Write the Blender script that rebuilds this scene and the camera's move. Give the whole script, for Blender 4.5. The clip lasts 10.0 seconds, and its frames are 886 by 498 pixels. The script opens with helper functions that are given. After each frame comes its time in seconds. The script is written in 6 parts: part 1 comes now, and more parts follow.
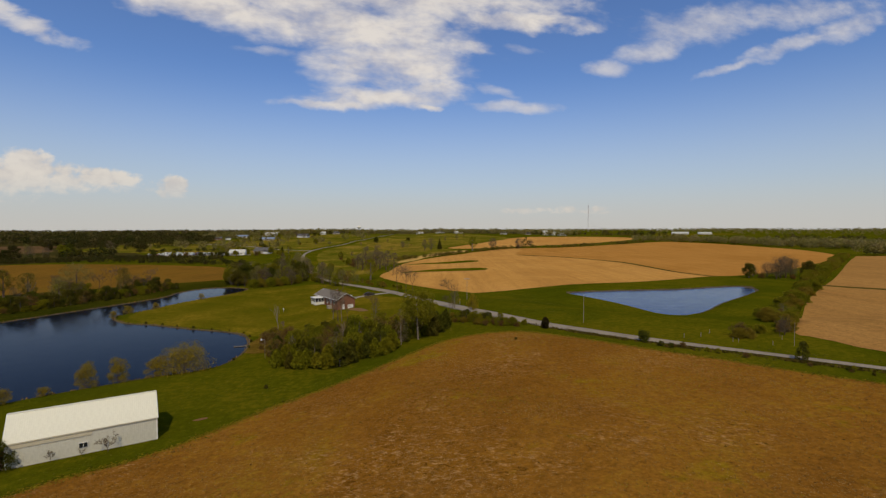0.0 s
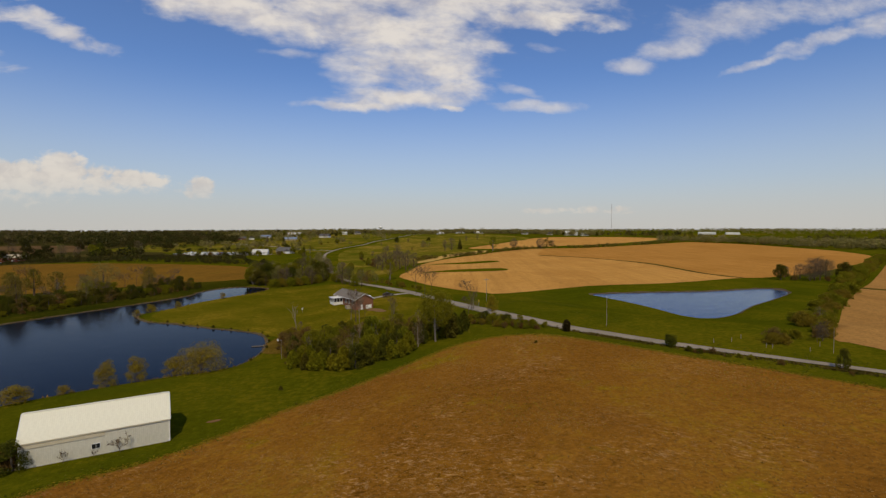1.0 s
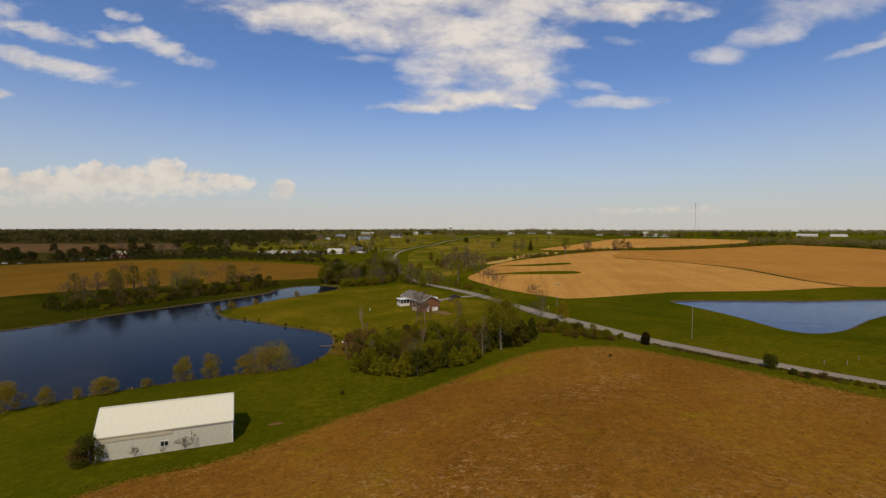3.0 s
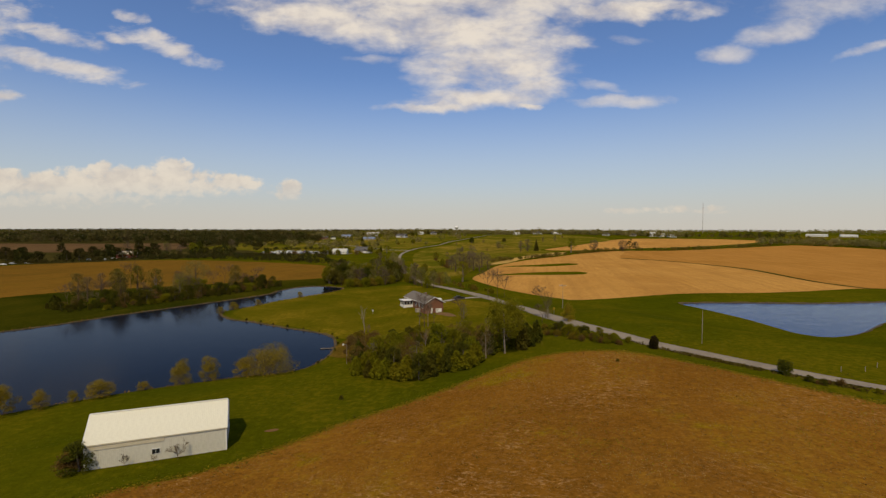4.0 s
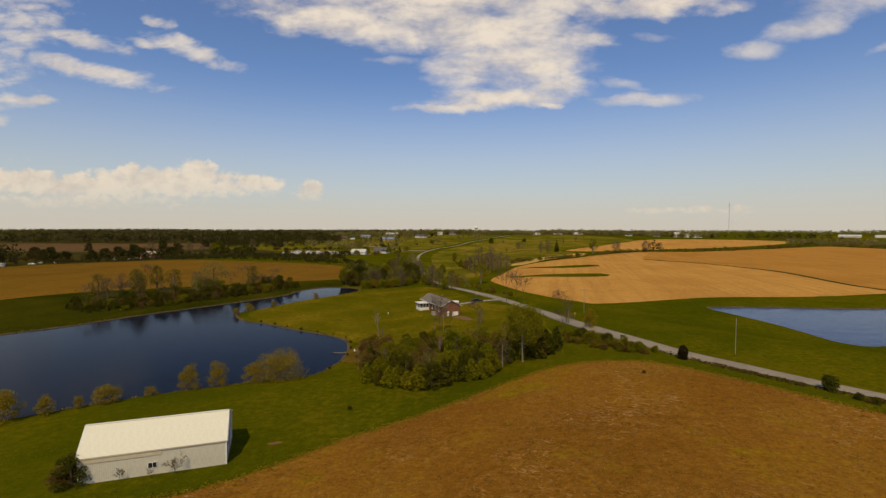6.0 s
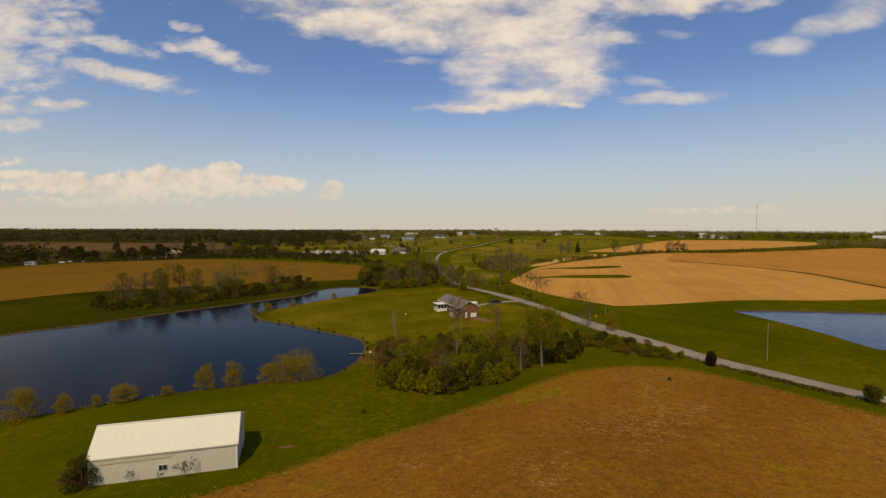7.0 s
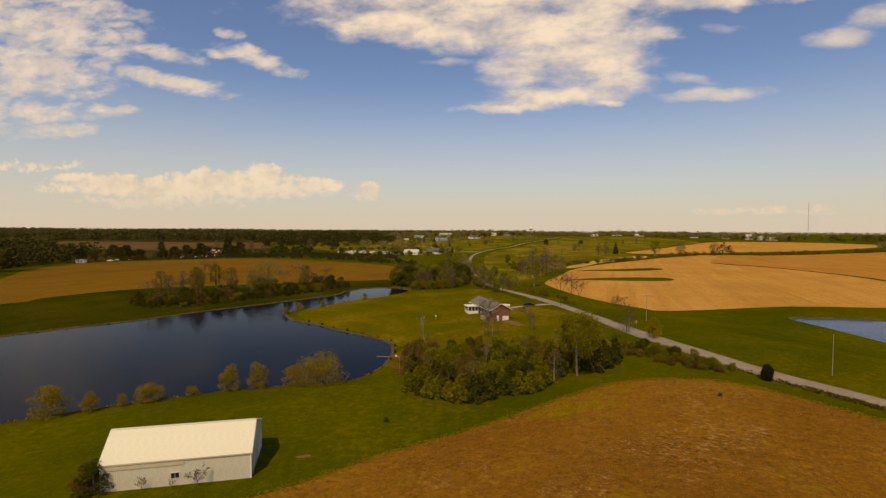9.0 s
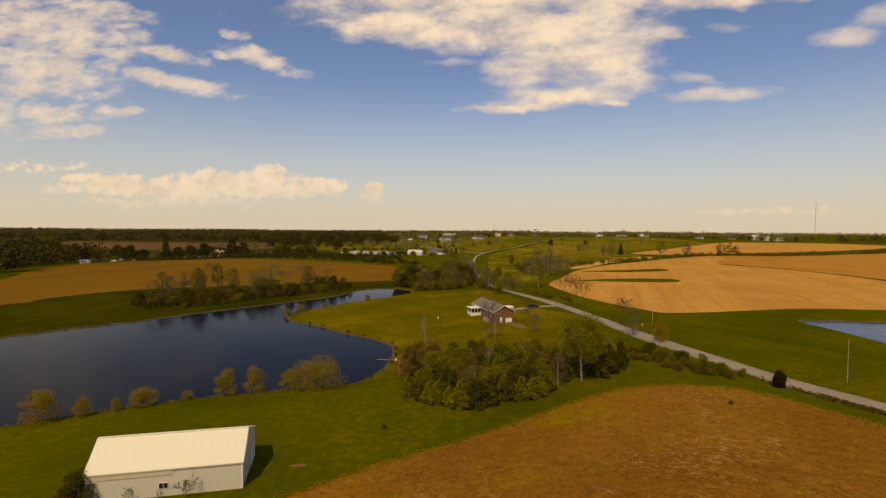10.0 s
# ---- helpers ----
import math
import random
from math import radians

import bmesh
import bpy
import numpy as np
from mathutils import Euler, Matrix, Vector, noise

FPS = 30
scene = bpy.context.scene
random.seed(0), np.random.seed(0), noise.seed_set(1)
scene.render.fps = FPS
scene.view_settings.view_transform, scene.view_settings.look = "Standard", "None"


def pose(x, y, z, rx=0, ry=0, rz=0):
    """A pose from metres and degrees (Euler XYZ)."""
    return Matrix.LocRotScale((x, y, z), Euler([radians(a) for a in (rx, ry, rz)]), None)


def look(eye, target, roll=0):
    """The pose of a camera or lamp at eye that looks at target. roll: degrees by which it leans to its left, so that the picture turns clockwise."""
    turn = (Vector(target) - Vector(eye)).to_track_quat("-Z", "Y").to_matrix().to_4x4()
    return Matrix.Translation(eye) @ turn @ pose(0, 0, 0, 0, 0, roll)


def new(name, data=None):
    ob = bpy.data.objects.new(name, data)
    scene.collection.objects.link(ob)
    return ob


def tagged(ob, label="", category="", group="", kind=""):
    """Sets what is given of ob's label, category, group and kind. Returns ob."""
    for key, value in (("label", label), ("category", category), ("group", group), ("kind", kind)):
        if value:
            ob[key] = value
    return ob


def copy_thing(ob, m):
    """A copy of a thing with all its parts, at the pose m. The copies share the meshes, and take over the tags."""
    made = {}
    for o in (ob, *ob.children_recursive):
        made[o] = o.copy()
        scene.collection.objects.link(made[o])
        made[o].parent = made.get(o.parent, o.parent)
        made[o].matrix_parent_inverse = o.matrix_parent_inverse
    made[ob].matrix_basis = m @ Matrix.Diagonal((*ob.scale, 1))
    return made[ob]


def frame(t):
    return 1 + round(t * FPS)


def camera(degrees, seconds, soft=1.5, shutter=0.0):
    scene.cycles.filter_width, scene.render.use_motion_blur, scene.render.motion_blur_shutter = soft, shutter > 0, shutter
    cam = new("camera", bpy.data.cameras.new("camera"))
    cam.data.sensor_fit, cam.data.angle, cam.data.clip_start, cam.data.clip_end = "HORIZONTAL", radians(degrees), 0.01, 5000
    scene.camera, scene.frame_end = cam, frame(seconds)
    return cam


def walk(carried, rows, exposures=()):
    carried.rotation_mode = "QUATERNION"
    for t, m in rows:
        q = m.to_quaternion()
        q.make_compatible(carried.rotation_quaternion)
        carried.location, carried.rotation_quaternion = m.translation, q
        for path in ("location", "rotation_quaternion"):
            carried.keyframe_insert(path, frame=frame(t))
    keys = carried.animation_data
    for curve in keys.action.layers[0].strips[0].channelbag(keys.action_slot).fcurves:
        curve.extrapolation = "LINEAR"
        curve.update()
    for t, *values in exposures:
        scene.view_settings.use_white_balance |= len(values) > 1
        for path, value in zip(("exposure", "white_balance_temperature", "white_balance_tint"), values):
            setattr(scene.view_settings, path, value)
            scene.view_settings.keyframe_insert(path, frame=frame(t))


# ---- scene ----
cam = camera(84.84, 10.0, soft=1.35)

# Flight: seconds, eye (x, y, z), heading to the left of north, pitch, roll (degrees).
FLIGHT = [
    (0.0, 0.00, 0.00, 32.00, -0.04, -2.35, -0.10),
    (0.5, 0.34, 1.41, 31.83, 0.34, -2.33, -0.10),
    (1.0, 0.64, 2.42, 31.91, 2.43, -2.33, -0.09),
    (1.5, 0.81, 3.53, 31.99, 4.69, -2.31, -0.03),
    (2.0, 1.05, 4.61, 32.14, 7.38, -2.30, 0.02),
    (2.5, 1.11, 5.58, 32.34, 9.71, -2.31, 0.09),
    (2.7, 1.15, 6.03, 32.40, 10.24, -2.32, 0.11),
    (3.8, 1.41, 8.77, 32.58, 11.27, -2.33, 0.15),
    (4.0, 1.44, 9.25, 32.60, 11.41, -2.33, 0.15),
    (4.5, 1.46, 10.39, 32.63, 11.79, -2.31, 0.14),
    (5.0, 1.53, 11.59, 32.75, 12.23, -2.30, 0.14),
    (5.5, 1.49, 12.71, 32.89, 12.80, -2.30, 0.16),
    (5.7, 1.49, 13.16, 32.92, 13.14, -2.31, 0.16),
    (6.8, 1.51, 15.63, 32.89, 15.56, -2.30, 0.24),
    (7.0, 1.50, 16.09, 32.87, 16.06, -2.30, 0.26),
    (7.5, 1.46, 17.25, 32.77, 17.43, -2.28, 0.30),
    (8.0, 1.38, 18.42, 32.70, 18.43, -2.28, 0.36),
    (8.5, 1.29, 19.59, 32.60, 19.47, -2.26, 0.40),
    (9.0, 1.22, 20.75, 32.68, 20.12, -2.25, 0.41),
    (9.5, 1.12, 21.97, 32.74, 20.37, -2.24, 0.48),
    (10.0, 1.03, 23.13, 32.80, 20.63, -2.22, 0.43),
]


def heading(t, x, y, z, yaw, pitch, roll):
    a, b = radians(yaw), radians(pitch)
    ahead = Vector((-math.sin(a) * math.cos(b), math.cos(a) * math.cos(b), math.sin(b)))
    return t, look((x, y, z), Vector((x, y, z)) + 100 * ahead, roll)


walk(cam, [heading(*row) for row in FLIGHT],
     exposures=[(0.0, -0.26, 6550, 6), (2.7, -0.24, 6650, 6), (4.5, -0.2, 7200, 6), (7.5, -0.17, 7850, 7), (10.0, -0.11, 9450, 10)])

# ---- world and sun ----
SUN_AZIMUTH, SUN_ELEVATION = radians(176), radians(50)


class Nodes:
    """A short way to write node trees."""

    def __init__(self, tree):
        self.tree = tree

    def add(self, kind, *values):
        node = self.tree.nodes.new(kind)
        for n, value in enumerate(values):
            self.put(node.inputs[n], value)
        return node

    def put(self, socket, value):
        if isinstance(value, bpy.types.Node):
            value = value.outputs[0]
        if isinstance(value, bpy.types.NodeSocket):
            self.tree.links.new(value, socket)
        elif value is not None:
            socket.default_value = value

    def math(self, operation, *values, clamp=False):
        node = self.add("ShaderNodeMath", *values)
        node.operation, node.use_clamp = operation, clamp
        return node

    def vector(self, operation, *values):
        node = self.tree.nodes.new("ShaderNodeVectorMath")
        node.operation = operation
        for n, value in enumerate(values):
            self.put(node.inputs[n], value)
        return node

    def mix(self, factor, one, two, blend="MIX"):
        node = self.tree.nodes.new("ShaderNodeMix")
        node.data_type, node.blend_type = "RGBA", blend
        for socket, value in ((node.inputs[0], factor), (node.inputs[6], one), (node.inputs[7], two)):
            if isinstance(value, tuple) and len(value) == 3:
                value = (*value, 1)
            self.put(socket, value)
        return node.outputs[2]

    def noise(self, where, scale, detail=4.0, rough=0.55, distortion=0.0):
        node = self.tree.nodes.new("ShaderNodeTexNoise")
        self.put(node.inputs["Vector"], where)
        for key, value in (("Scale", scale), ("Detail", detail), ("Roughness", rough), ("Distortion", distortion)):
            node.inputs[key].default_value = value
        return node.outputs["Fac"]

    def span(self, value, low, high, to_low=0.0, to_high=1.0, kind="SMOOTHSTEP"):
        node = self.tree.nodes.new("ShaderNodeMapRange")
        node.interpolation_type = kind
        for n, v in enumerate((value, low, high, to_low, to_high)):
            self.put(node.inputs[n], v)
        return node.outputs[0]


def sky():
    world = bpy.data.worlds.new("sky")
    scene.world = world
    world.use_nodes = True
    world.node_tree.nodes.clear()
    n = Nodes(world.node_tree)
    way = n.add("ShaderNodeTexCoord").outputs["Generated"]
    air = n.add("ShaderNodeTexSky")
    air.sky_type, air.sun_disc, air.sun_elevation, air.sun_rotation = "NISHITA", False, SUN_ELEVATION, SUN_AZIMUTH
    air.altitude, air.air_density, air.dust_density, air.ozone_density = 100.0, 1.0, 0.6, 2.5
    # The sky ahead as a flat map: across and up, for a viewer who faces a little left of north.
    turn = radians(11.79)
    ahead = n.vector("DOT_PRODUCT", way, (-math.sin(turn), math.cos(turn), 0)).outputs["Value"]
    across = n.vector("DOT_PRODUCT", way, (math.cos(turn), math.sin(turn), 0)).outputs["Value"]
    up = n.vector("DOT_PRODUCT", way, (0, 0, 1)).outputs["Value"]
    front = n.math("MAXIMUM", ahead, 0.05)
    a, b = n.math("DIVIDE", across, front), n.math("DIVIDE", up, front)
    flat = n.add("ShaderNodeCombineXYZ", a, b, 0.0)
    # torn edges: the map is pushed about a little before the clouds are laid out on it
    warp = n.add("ShaderNodeTexNoise")
    warp.noise_dimensions = "2D"
    n.put(warp.inputs["Vector"], n.vector("MULTIPLY", flat, (1.0, 1.7, 1.0)))
    warp.inputs["Scale"].default_value, warp.inputs["Detail"].default_value = 9.0, 6.0
    push = n.vector("SUBTRACT", warp.outputs["Color"], (0.5, 0.5, 0.5))

    def heap(shapes, reach):
        bent = n.vector("MULTIPLY_ADD", push, reach, flat)
        body = None
        for x, y, rx, ry, tilt, weight in shapes:
            local = n.add("ShaderNodeMapping", bent)
            local.vector_type = "TEXTURE"
            local.inputs["Location"].default_value, local.inputs["Rotation"].default_value = (x, y, 0), (0, 0, radians(tilt))
            local.inputs["Scale"].default_value = (rx, ry, 1)
            one = n.math("SUBTRACT", 1.0, n.vector("DOT_PRODUCT", local, local).outputs["Value"])
            if weight < 1:
                one = n.math("SUBTRACT", one, 1.1 - 1.1 * weight)
            body = one if body is None else n.math("MAXIMUM", body, one)
        return n.math("MAXIMUM", body, -1.5)

    def torn(scale, stretch, tilt, detail, rough):
        drawn = n.add("ShaderNodeMapping", flat)
        drawn.inputs["Rotation"].default_value, drawn.inputs["Scale"].default_value = (0, 0, radians(tilt)), (1.0, stretch, 1.0)
        return n.noise(drawn, scale, detail, rough, 0.3)

    soft, fine = torn(8.0, 2.2, 8, 4.0, 0.55), torn(34.0, 2.4, 6, 5.0, 0.6)
    flock, puff = torn(13.0, 2.6, 14, 4.0, 0.55), torn(42.0, 1.25, 0, 5.0, 0.55)

    def cover(body, parts, low, high):
        for noise, amount in parts:
            body = n.math("MULTIPLY_ADD", n.math("SUBTRACT", noise, 0.5), amount, body)
        return n.span(body, low, high)

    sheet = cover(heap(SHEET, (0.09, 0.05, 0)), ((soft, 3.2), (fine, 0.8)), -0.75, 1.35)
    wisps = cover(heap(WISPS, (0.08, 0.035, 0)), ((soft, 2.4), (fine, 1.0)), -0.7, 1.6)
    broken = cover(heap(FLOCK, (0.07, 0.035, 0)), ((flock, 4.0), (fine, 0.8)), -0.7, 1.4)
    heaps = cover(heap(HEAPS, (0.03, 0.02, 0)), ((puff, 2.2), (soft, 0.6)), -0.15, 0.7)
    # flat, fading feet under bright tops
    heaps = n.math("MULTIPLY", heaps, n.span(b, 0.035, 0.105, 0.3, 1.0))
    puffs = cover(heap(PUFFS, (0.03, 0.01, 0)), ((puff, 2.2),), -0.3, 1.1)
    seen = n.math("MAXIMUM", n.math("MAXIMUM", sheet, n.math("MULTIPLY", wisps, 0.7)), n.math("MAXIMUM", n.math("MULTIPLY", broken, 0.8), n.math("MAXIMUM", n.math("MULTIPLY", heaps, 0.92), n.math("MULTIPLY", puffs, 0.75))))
    # Behind the viewer and overhead the same broken cloud goes on.
    plane = n.vector("DIVIDE", way, n.add("ShaderNodeCombineXYZ", n.math("MAXIMUM", up, 0.05), n.math("MAXIMUM", up, 0.05), 1.0))
    rest = n.span(n.noise(plane, 1.3, 6.0, 0.6), 0.5, 0.68)
    rest = n.math("MULTIPLY", rest, n.span(up, 0.05, 0.25))
    in_front = n.math("MULTIPLY", n.span(ahead, 0.1, 0.3), n.span(b, 0.75, 0.55))
    mask = n.math("MULTIPLY", n.mix(in_front, rest, seen), 0.9)
    glow = n.mix(n.span(up, 0.0, 0.35), CLOUD_LOW, CLOUD_HIGH)
    shade = n.math("MULTIPLY_ADD", soft, 0.6, n.math("MULTIPLY", puff, 0.4))
    glow = n.mix(n.span(shade, 0.36, 0.6), n.vector("MULTIPLY", glow, (0.80, 0.80, 0.84)), glow)
    clear = n.vector("MULTIPLY", air, SKY_TINT)
    clear = n.mix(n.span(up, 0.31, -0.03, 0.0, 0.9), clear, HAZE)
    clear = n.mix(n.span(up, 0.10, -0.02, 0.0, 0.85), clear, HORIZON)
    back = n.add("ShaderNodeBackground", n.mix(mask, clear, glow), 0.1)
    n.put(n.add("ShaderNodeOutputWorld").inputs["Surface"], back)


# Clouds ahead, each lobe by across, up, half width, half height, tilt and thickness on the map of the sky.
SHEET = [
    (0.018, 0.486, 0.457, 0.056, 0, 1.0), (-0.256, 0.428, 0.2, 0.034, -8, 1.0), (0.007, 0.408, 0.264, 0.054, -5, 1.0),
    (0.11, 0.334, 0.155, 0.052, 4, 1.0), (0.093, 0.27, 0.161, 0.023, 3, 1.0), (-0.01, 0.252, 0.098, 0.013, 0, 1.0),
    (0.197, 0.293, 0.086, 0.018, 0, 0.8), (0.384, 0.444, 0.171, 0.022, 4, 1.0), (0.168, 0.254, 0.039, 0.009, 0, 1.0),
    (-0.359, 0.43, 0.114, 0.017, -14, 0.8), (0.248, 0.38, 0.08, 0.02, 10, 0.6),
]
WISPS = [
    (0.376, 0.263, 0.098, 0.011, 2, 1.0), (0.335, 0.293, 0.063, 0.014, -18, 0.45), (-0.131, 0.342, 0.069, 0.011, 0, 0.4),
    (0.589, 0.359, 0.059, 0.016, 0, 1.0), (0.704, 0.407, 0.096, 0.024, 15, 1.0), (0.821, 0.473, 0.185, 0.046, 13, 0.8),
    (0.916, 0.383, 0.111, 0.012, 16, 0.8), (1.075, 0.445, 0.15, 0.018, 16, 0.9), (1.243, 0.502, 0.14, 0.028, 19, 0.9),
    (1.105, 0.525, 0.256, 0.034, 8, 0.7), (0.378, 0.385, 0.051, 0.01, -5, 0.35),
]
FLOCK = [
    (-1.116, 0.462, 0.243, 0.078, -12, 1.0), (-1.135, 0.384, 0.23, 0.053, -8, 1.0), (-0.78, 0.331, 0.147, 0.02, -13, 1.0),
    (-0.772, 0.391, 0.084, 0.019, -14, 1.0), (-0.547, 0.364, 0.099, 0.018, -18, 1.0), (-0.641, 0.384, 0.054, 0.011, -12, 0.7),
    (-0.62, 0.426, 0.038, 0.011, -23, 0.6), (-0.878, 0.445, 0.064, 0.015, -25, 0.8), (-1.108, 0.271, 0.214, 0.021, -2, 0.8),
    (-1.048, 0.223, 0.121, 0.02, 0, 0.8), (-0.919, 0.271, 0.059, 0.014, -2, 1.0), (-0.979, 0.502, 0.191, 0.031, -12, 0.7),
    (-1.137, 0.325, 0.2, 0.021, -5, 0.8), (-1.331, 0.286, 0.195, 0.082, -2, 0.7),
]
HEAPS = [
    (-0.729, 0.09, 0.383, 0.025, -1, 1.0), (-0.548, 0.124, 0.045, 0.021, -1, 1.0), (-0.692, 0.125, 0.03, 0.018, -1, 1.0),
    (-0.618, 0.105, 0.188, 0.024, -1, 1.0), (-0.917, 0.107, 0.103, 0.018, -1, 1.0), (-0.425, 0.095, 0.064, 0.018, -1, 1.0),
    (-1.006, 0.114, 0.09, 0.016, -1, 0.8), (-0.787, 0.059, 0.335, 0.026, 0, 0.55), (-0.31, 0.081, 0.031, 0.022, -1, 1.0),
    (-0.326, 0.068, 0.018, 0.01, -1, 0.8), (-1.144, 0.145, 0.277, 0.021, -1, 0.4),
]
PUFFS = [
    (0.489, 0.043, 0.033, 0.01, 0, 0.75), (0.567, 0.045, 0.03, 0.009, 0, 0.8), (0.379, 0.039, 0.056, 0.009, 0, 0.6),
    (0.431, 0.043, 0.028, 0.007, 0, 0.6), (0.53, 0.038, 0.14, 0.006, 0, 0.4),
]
CLOUD_LOW, CLOUD_HIGH = (9.0, 7.9, 6.9), (9.8, 8.8, 8.0)
SKY_TINT = (0.87, 1.03, 1.40)
HAZE, HORIZON = (5.9, 6.15, 6.3), (6.55, 6.1, 5.75)
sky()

sun = new("sun", bpy.data.lights.new("sun", "SUN"))
sun.data.energy, sun.data.angle, sun.data.color = 3.15, radians(0.6), (1.0, 0.84, 0.54)
sun_from = Vector((math.sin(SUN_AZIMUTH) * math.cos(SUN_ELEVATION), math.cos(SUN_AZIMUTH) * math.cos(SUN_ELEVATION), math.sin(SUN_ELEVATION)))
sun.matrix_world = look(sun_from * 500, (0, 0, 0))


# ---- materials ----
def material(name, roughness=0.9, metallic=0.0, specular=0.3):
    m = bpy.data.materials.new(name)
    m.use_nodes = True
    n = Nodes(m.node_tree)
    shader = m.node_tree.nodes["Principled BSDF"]
    shader.inputs["Roughness"].default_value, shader.inputs["Metallic"].default_value = roughness, metallic
    shader.inputs["Specular IOR Level"].default_value = specular
    return m, n, shader


def bump(n, shader, height, strength, distance):
    node = n.add("ShaderNodeBump")
    node.inputs["Strength"].default_value, node.inputs["Distance"].default_value = strength, distance
    n.put(node.inputs["Height"], height)
    n.put(shader.inputs["Normal"], node)


def plain(name, dark, light, scale=2.0, roughness=0.8, metallic=0.0, relief=0.2, specular=0.3, per_thing=0.0):
    """A surface that drifts between two colours at two scales, with a fine relief."""
    m, n, shader = material(name, roughness, metallic, specular)
    where = n.add("ShaderNodeTexCoord").outputs["Object"]
    broad, fine = n.noise(where, scale, 5.0), n.noise(where, scale * 9, 4.0)
    drift = n.span(n.math("MULTIPLY_ADD", fine, 0.5, n.math("MULTIPLY", broad, 0.5)), 0.3, 0.7)
    colour = n.mix(drift, dark, light)
    if per_thing:
        own = n.add("ShaderNodeObjectInfo").outputs["Random"]
        colour = n.mix(1.0, colour, n.add("ShaderNodeCombineXYZ", *[n.span(own, 0, 1, 1 - per_thing, 1 + per_thing, "LINEAR")] * 3), "MULTIPLY")
    n.put(shader.inputs["Base Color"], colour)
    bump(n, shader, fine, relief, 0.02)
    return m


def land(name, stops, grain=6.0, relief=0.5, broad=0.018, patch=0.09, rows=None, speck=None, contrast=1.0, litter=None):
    """Open ground: three colours that meet in patches, fine grain, and faint rows where a field was worked."""
    m, n, shader = material(name, 1.0, 0.0, 0.0)
    where = n.add("ShaderNodeTexCoord").outputs["Object"]
    wide, mid = n.noise(where, broad, 4.0, 0.6), n.noise(where, patch, 6.0, 0.65, 0.4)
    small, grit = n.noise(where, 0.8, 5.0, 0.7), n.noise(where, grain, 3.0, 0.7)
    colour = n.mix(n.span(n.math("MULTIPLY_ADD", mid, 0.6, n.math("MULTIPLY", wide, 0.4)), 0.36, 0.62), stops[0], stops[1])
    colour = n.mix(n.span(n.math("MULTIPLY_ADD", small, 0.45, n.math("MULTIPLY", mid, 0.55)), 0.5, 0.66), colour, stops[2])
    if rows:
        turned = n.add("ShaderNodeMapping", where)
        turned.inputs["Rotation"].default_value = (0, 0, radians(rows[0]))
        turned.inputs["Scale"].default_value = (rows[1], rows[1] * 0.02, 1)
        lines = n.span(n.noise(turned, 1.0, 3.0, 0.6, 0.0), 0.35, 0.7)
        colour = n.mix(n.math("MULTIPLY", lines, rows[2]), colour, stops[3])
        if litter:
            # short furrow ends and straw, light and dark side by side, in drifts
            turned = n.add("ShaderNodeMapping", where)
            turned.vector_type = "TEXTURE"
            turned.inputs["Rotation"].default_value = (0, 0, radians(65))
            turned.inputs["Scale"].default_value = (0.55, 1.2, 1)
            short = n.noise(turned, 1.0, 5.0, 0.7, 1.2)
            drifts = n.span(n.noise(n.vector("ADD", where, (31.0, 7.0, 0.0)), 0.055, 5.0, 0.65), 0.46, 0.64)
            colour = n.mix(n.math("MULTIPLY", drifts, n.span(short, 0.52, 0.66)), colour, litter[0])
            colour = n.mix(n.math("MULTIPLY", drifts, n.span(short, 0.44, 0.34)), colour, litter[1])
            colour = n.mix(n.math("MULTIPLY", n.span(n.noise(n.vector("ADD", where, (3.0, 71.0, 0.0)), 0.06, 6.0, 0.7), 0.56, 0.68), 0.75), colour, litter[2])
    shade = n.math("MULTIPLY_ADD", grit, 1.2 * contrast, n.math("MULTIPLY_ADD", small, 1.1 * contrast, 1.0 - 1.15 * contrast))
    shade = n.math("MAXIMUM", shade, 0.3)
    colour = n.mix(1.0, colour, n.add("ShaderNodeCombineXYZ", shade, shade, shade), "MULTIPLY")
    if speck:
        colour = n.mix(n.span(n.noise(where, 2.6, 2.0, 0.8), 0.66, 0.74), colour, speck)
    n.put(shader.inputs["Base Color"], colour)
    bump(n, shader, n.math("MULTIPLY_ADD", grit, 0.3, small), relief, 0.5)
    return m


def foliage(name, dark, light, tip, through_light=0.35):
    """Leaves: each leaf and each plant a little different, and some light comes through."""
    m, n, shader = material(name, 0.8, 0.0, 0.06)
    leaf = n.add("ShaderNodeNewGeometry").outputs["Random Per Island"]
    own = n.add("ShaderNodeObjectInfo").outputs["Random"]
    tone = n.add("ShaderNodeAttribute")
    tone.attribute_name = "tone"
    tone = tone.outputs["Fac"]
    colour = n.mix(leaf, dark, light)
    colour = n.mix(n.math("FRACT", n.math("ADD", own, tone)), colour, tip)
    n.put(shader.inputs["Base Color"], colour)
    thin = n.add("ShaderNodeBsdfTranslucent", colour)
    both = n.add("ShaderNodeMixShader", through_light, shader, thin)
    n.put(m.node_tree.nodes["Material Output"].inputs["Surface"], both)
    return m


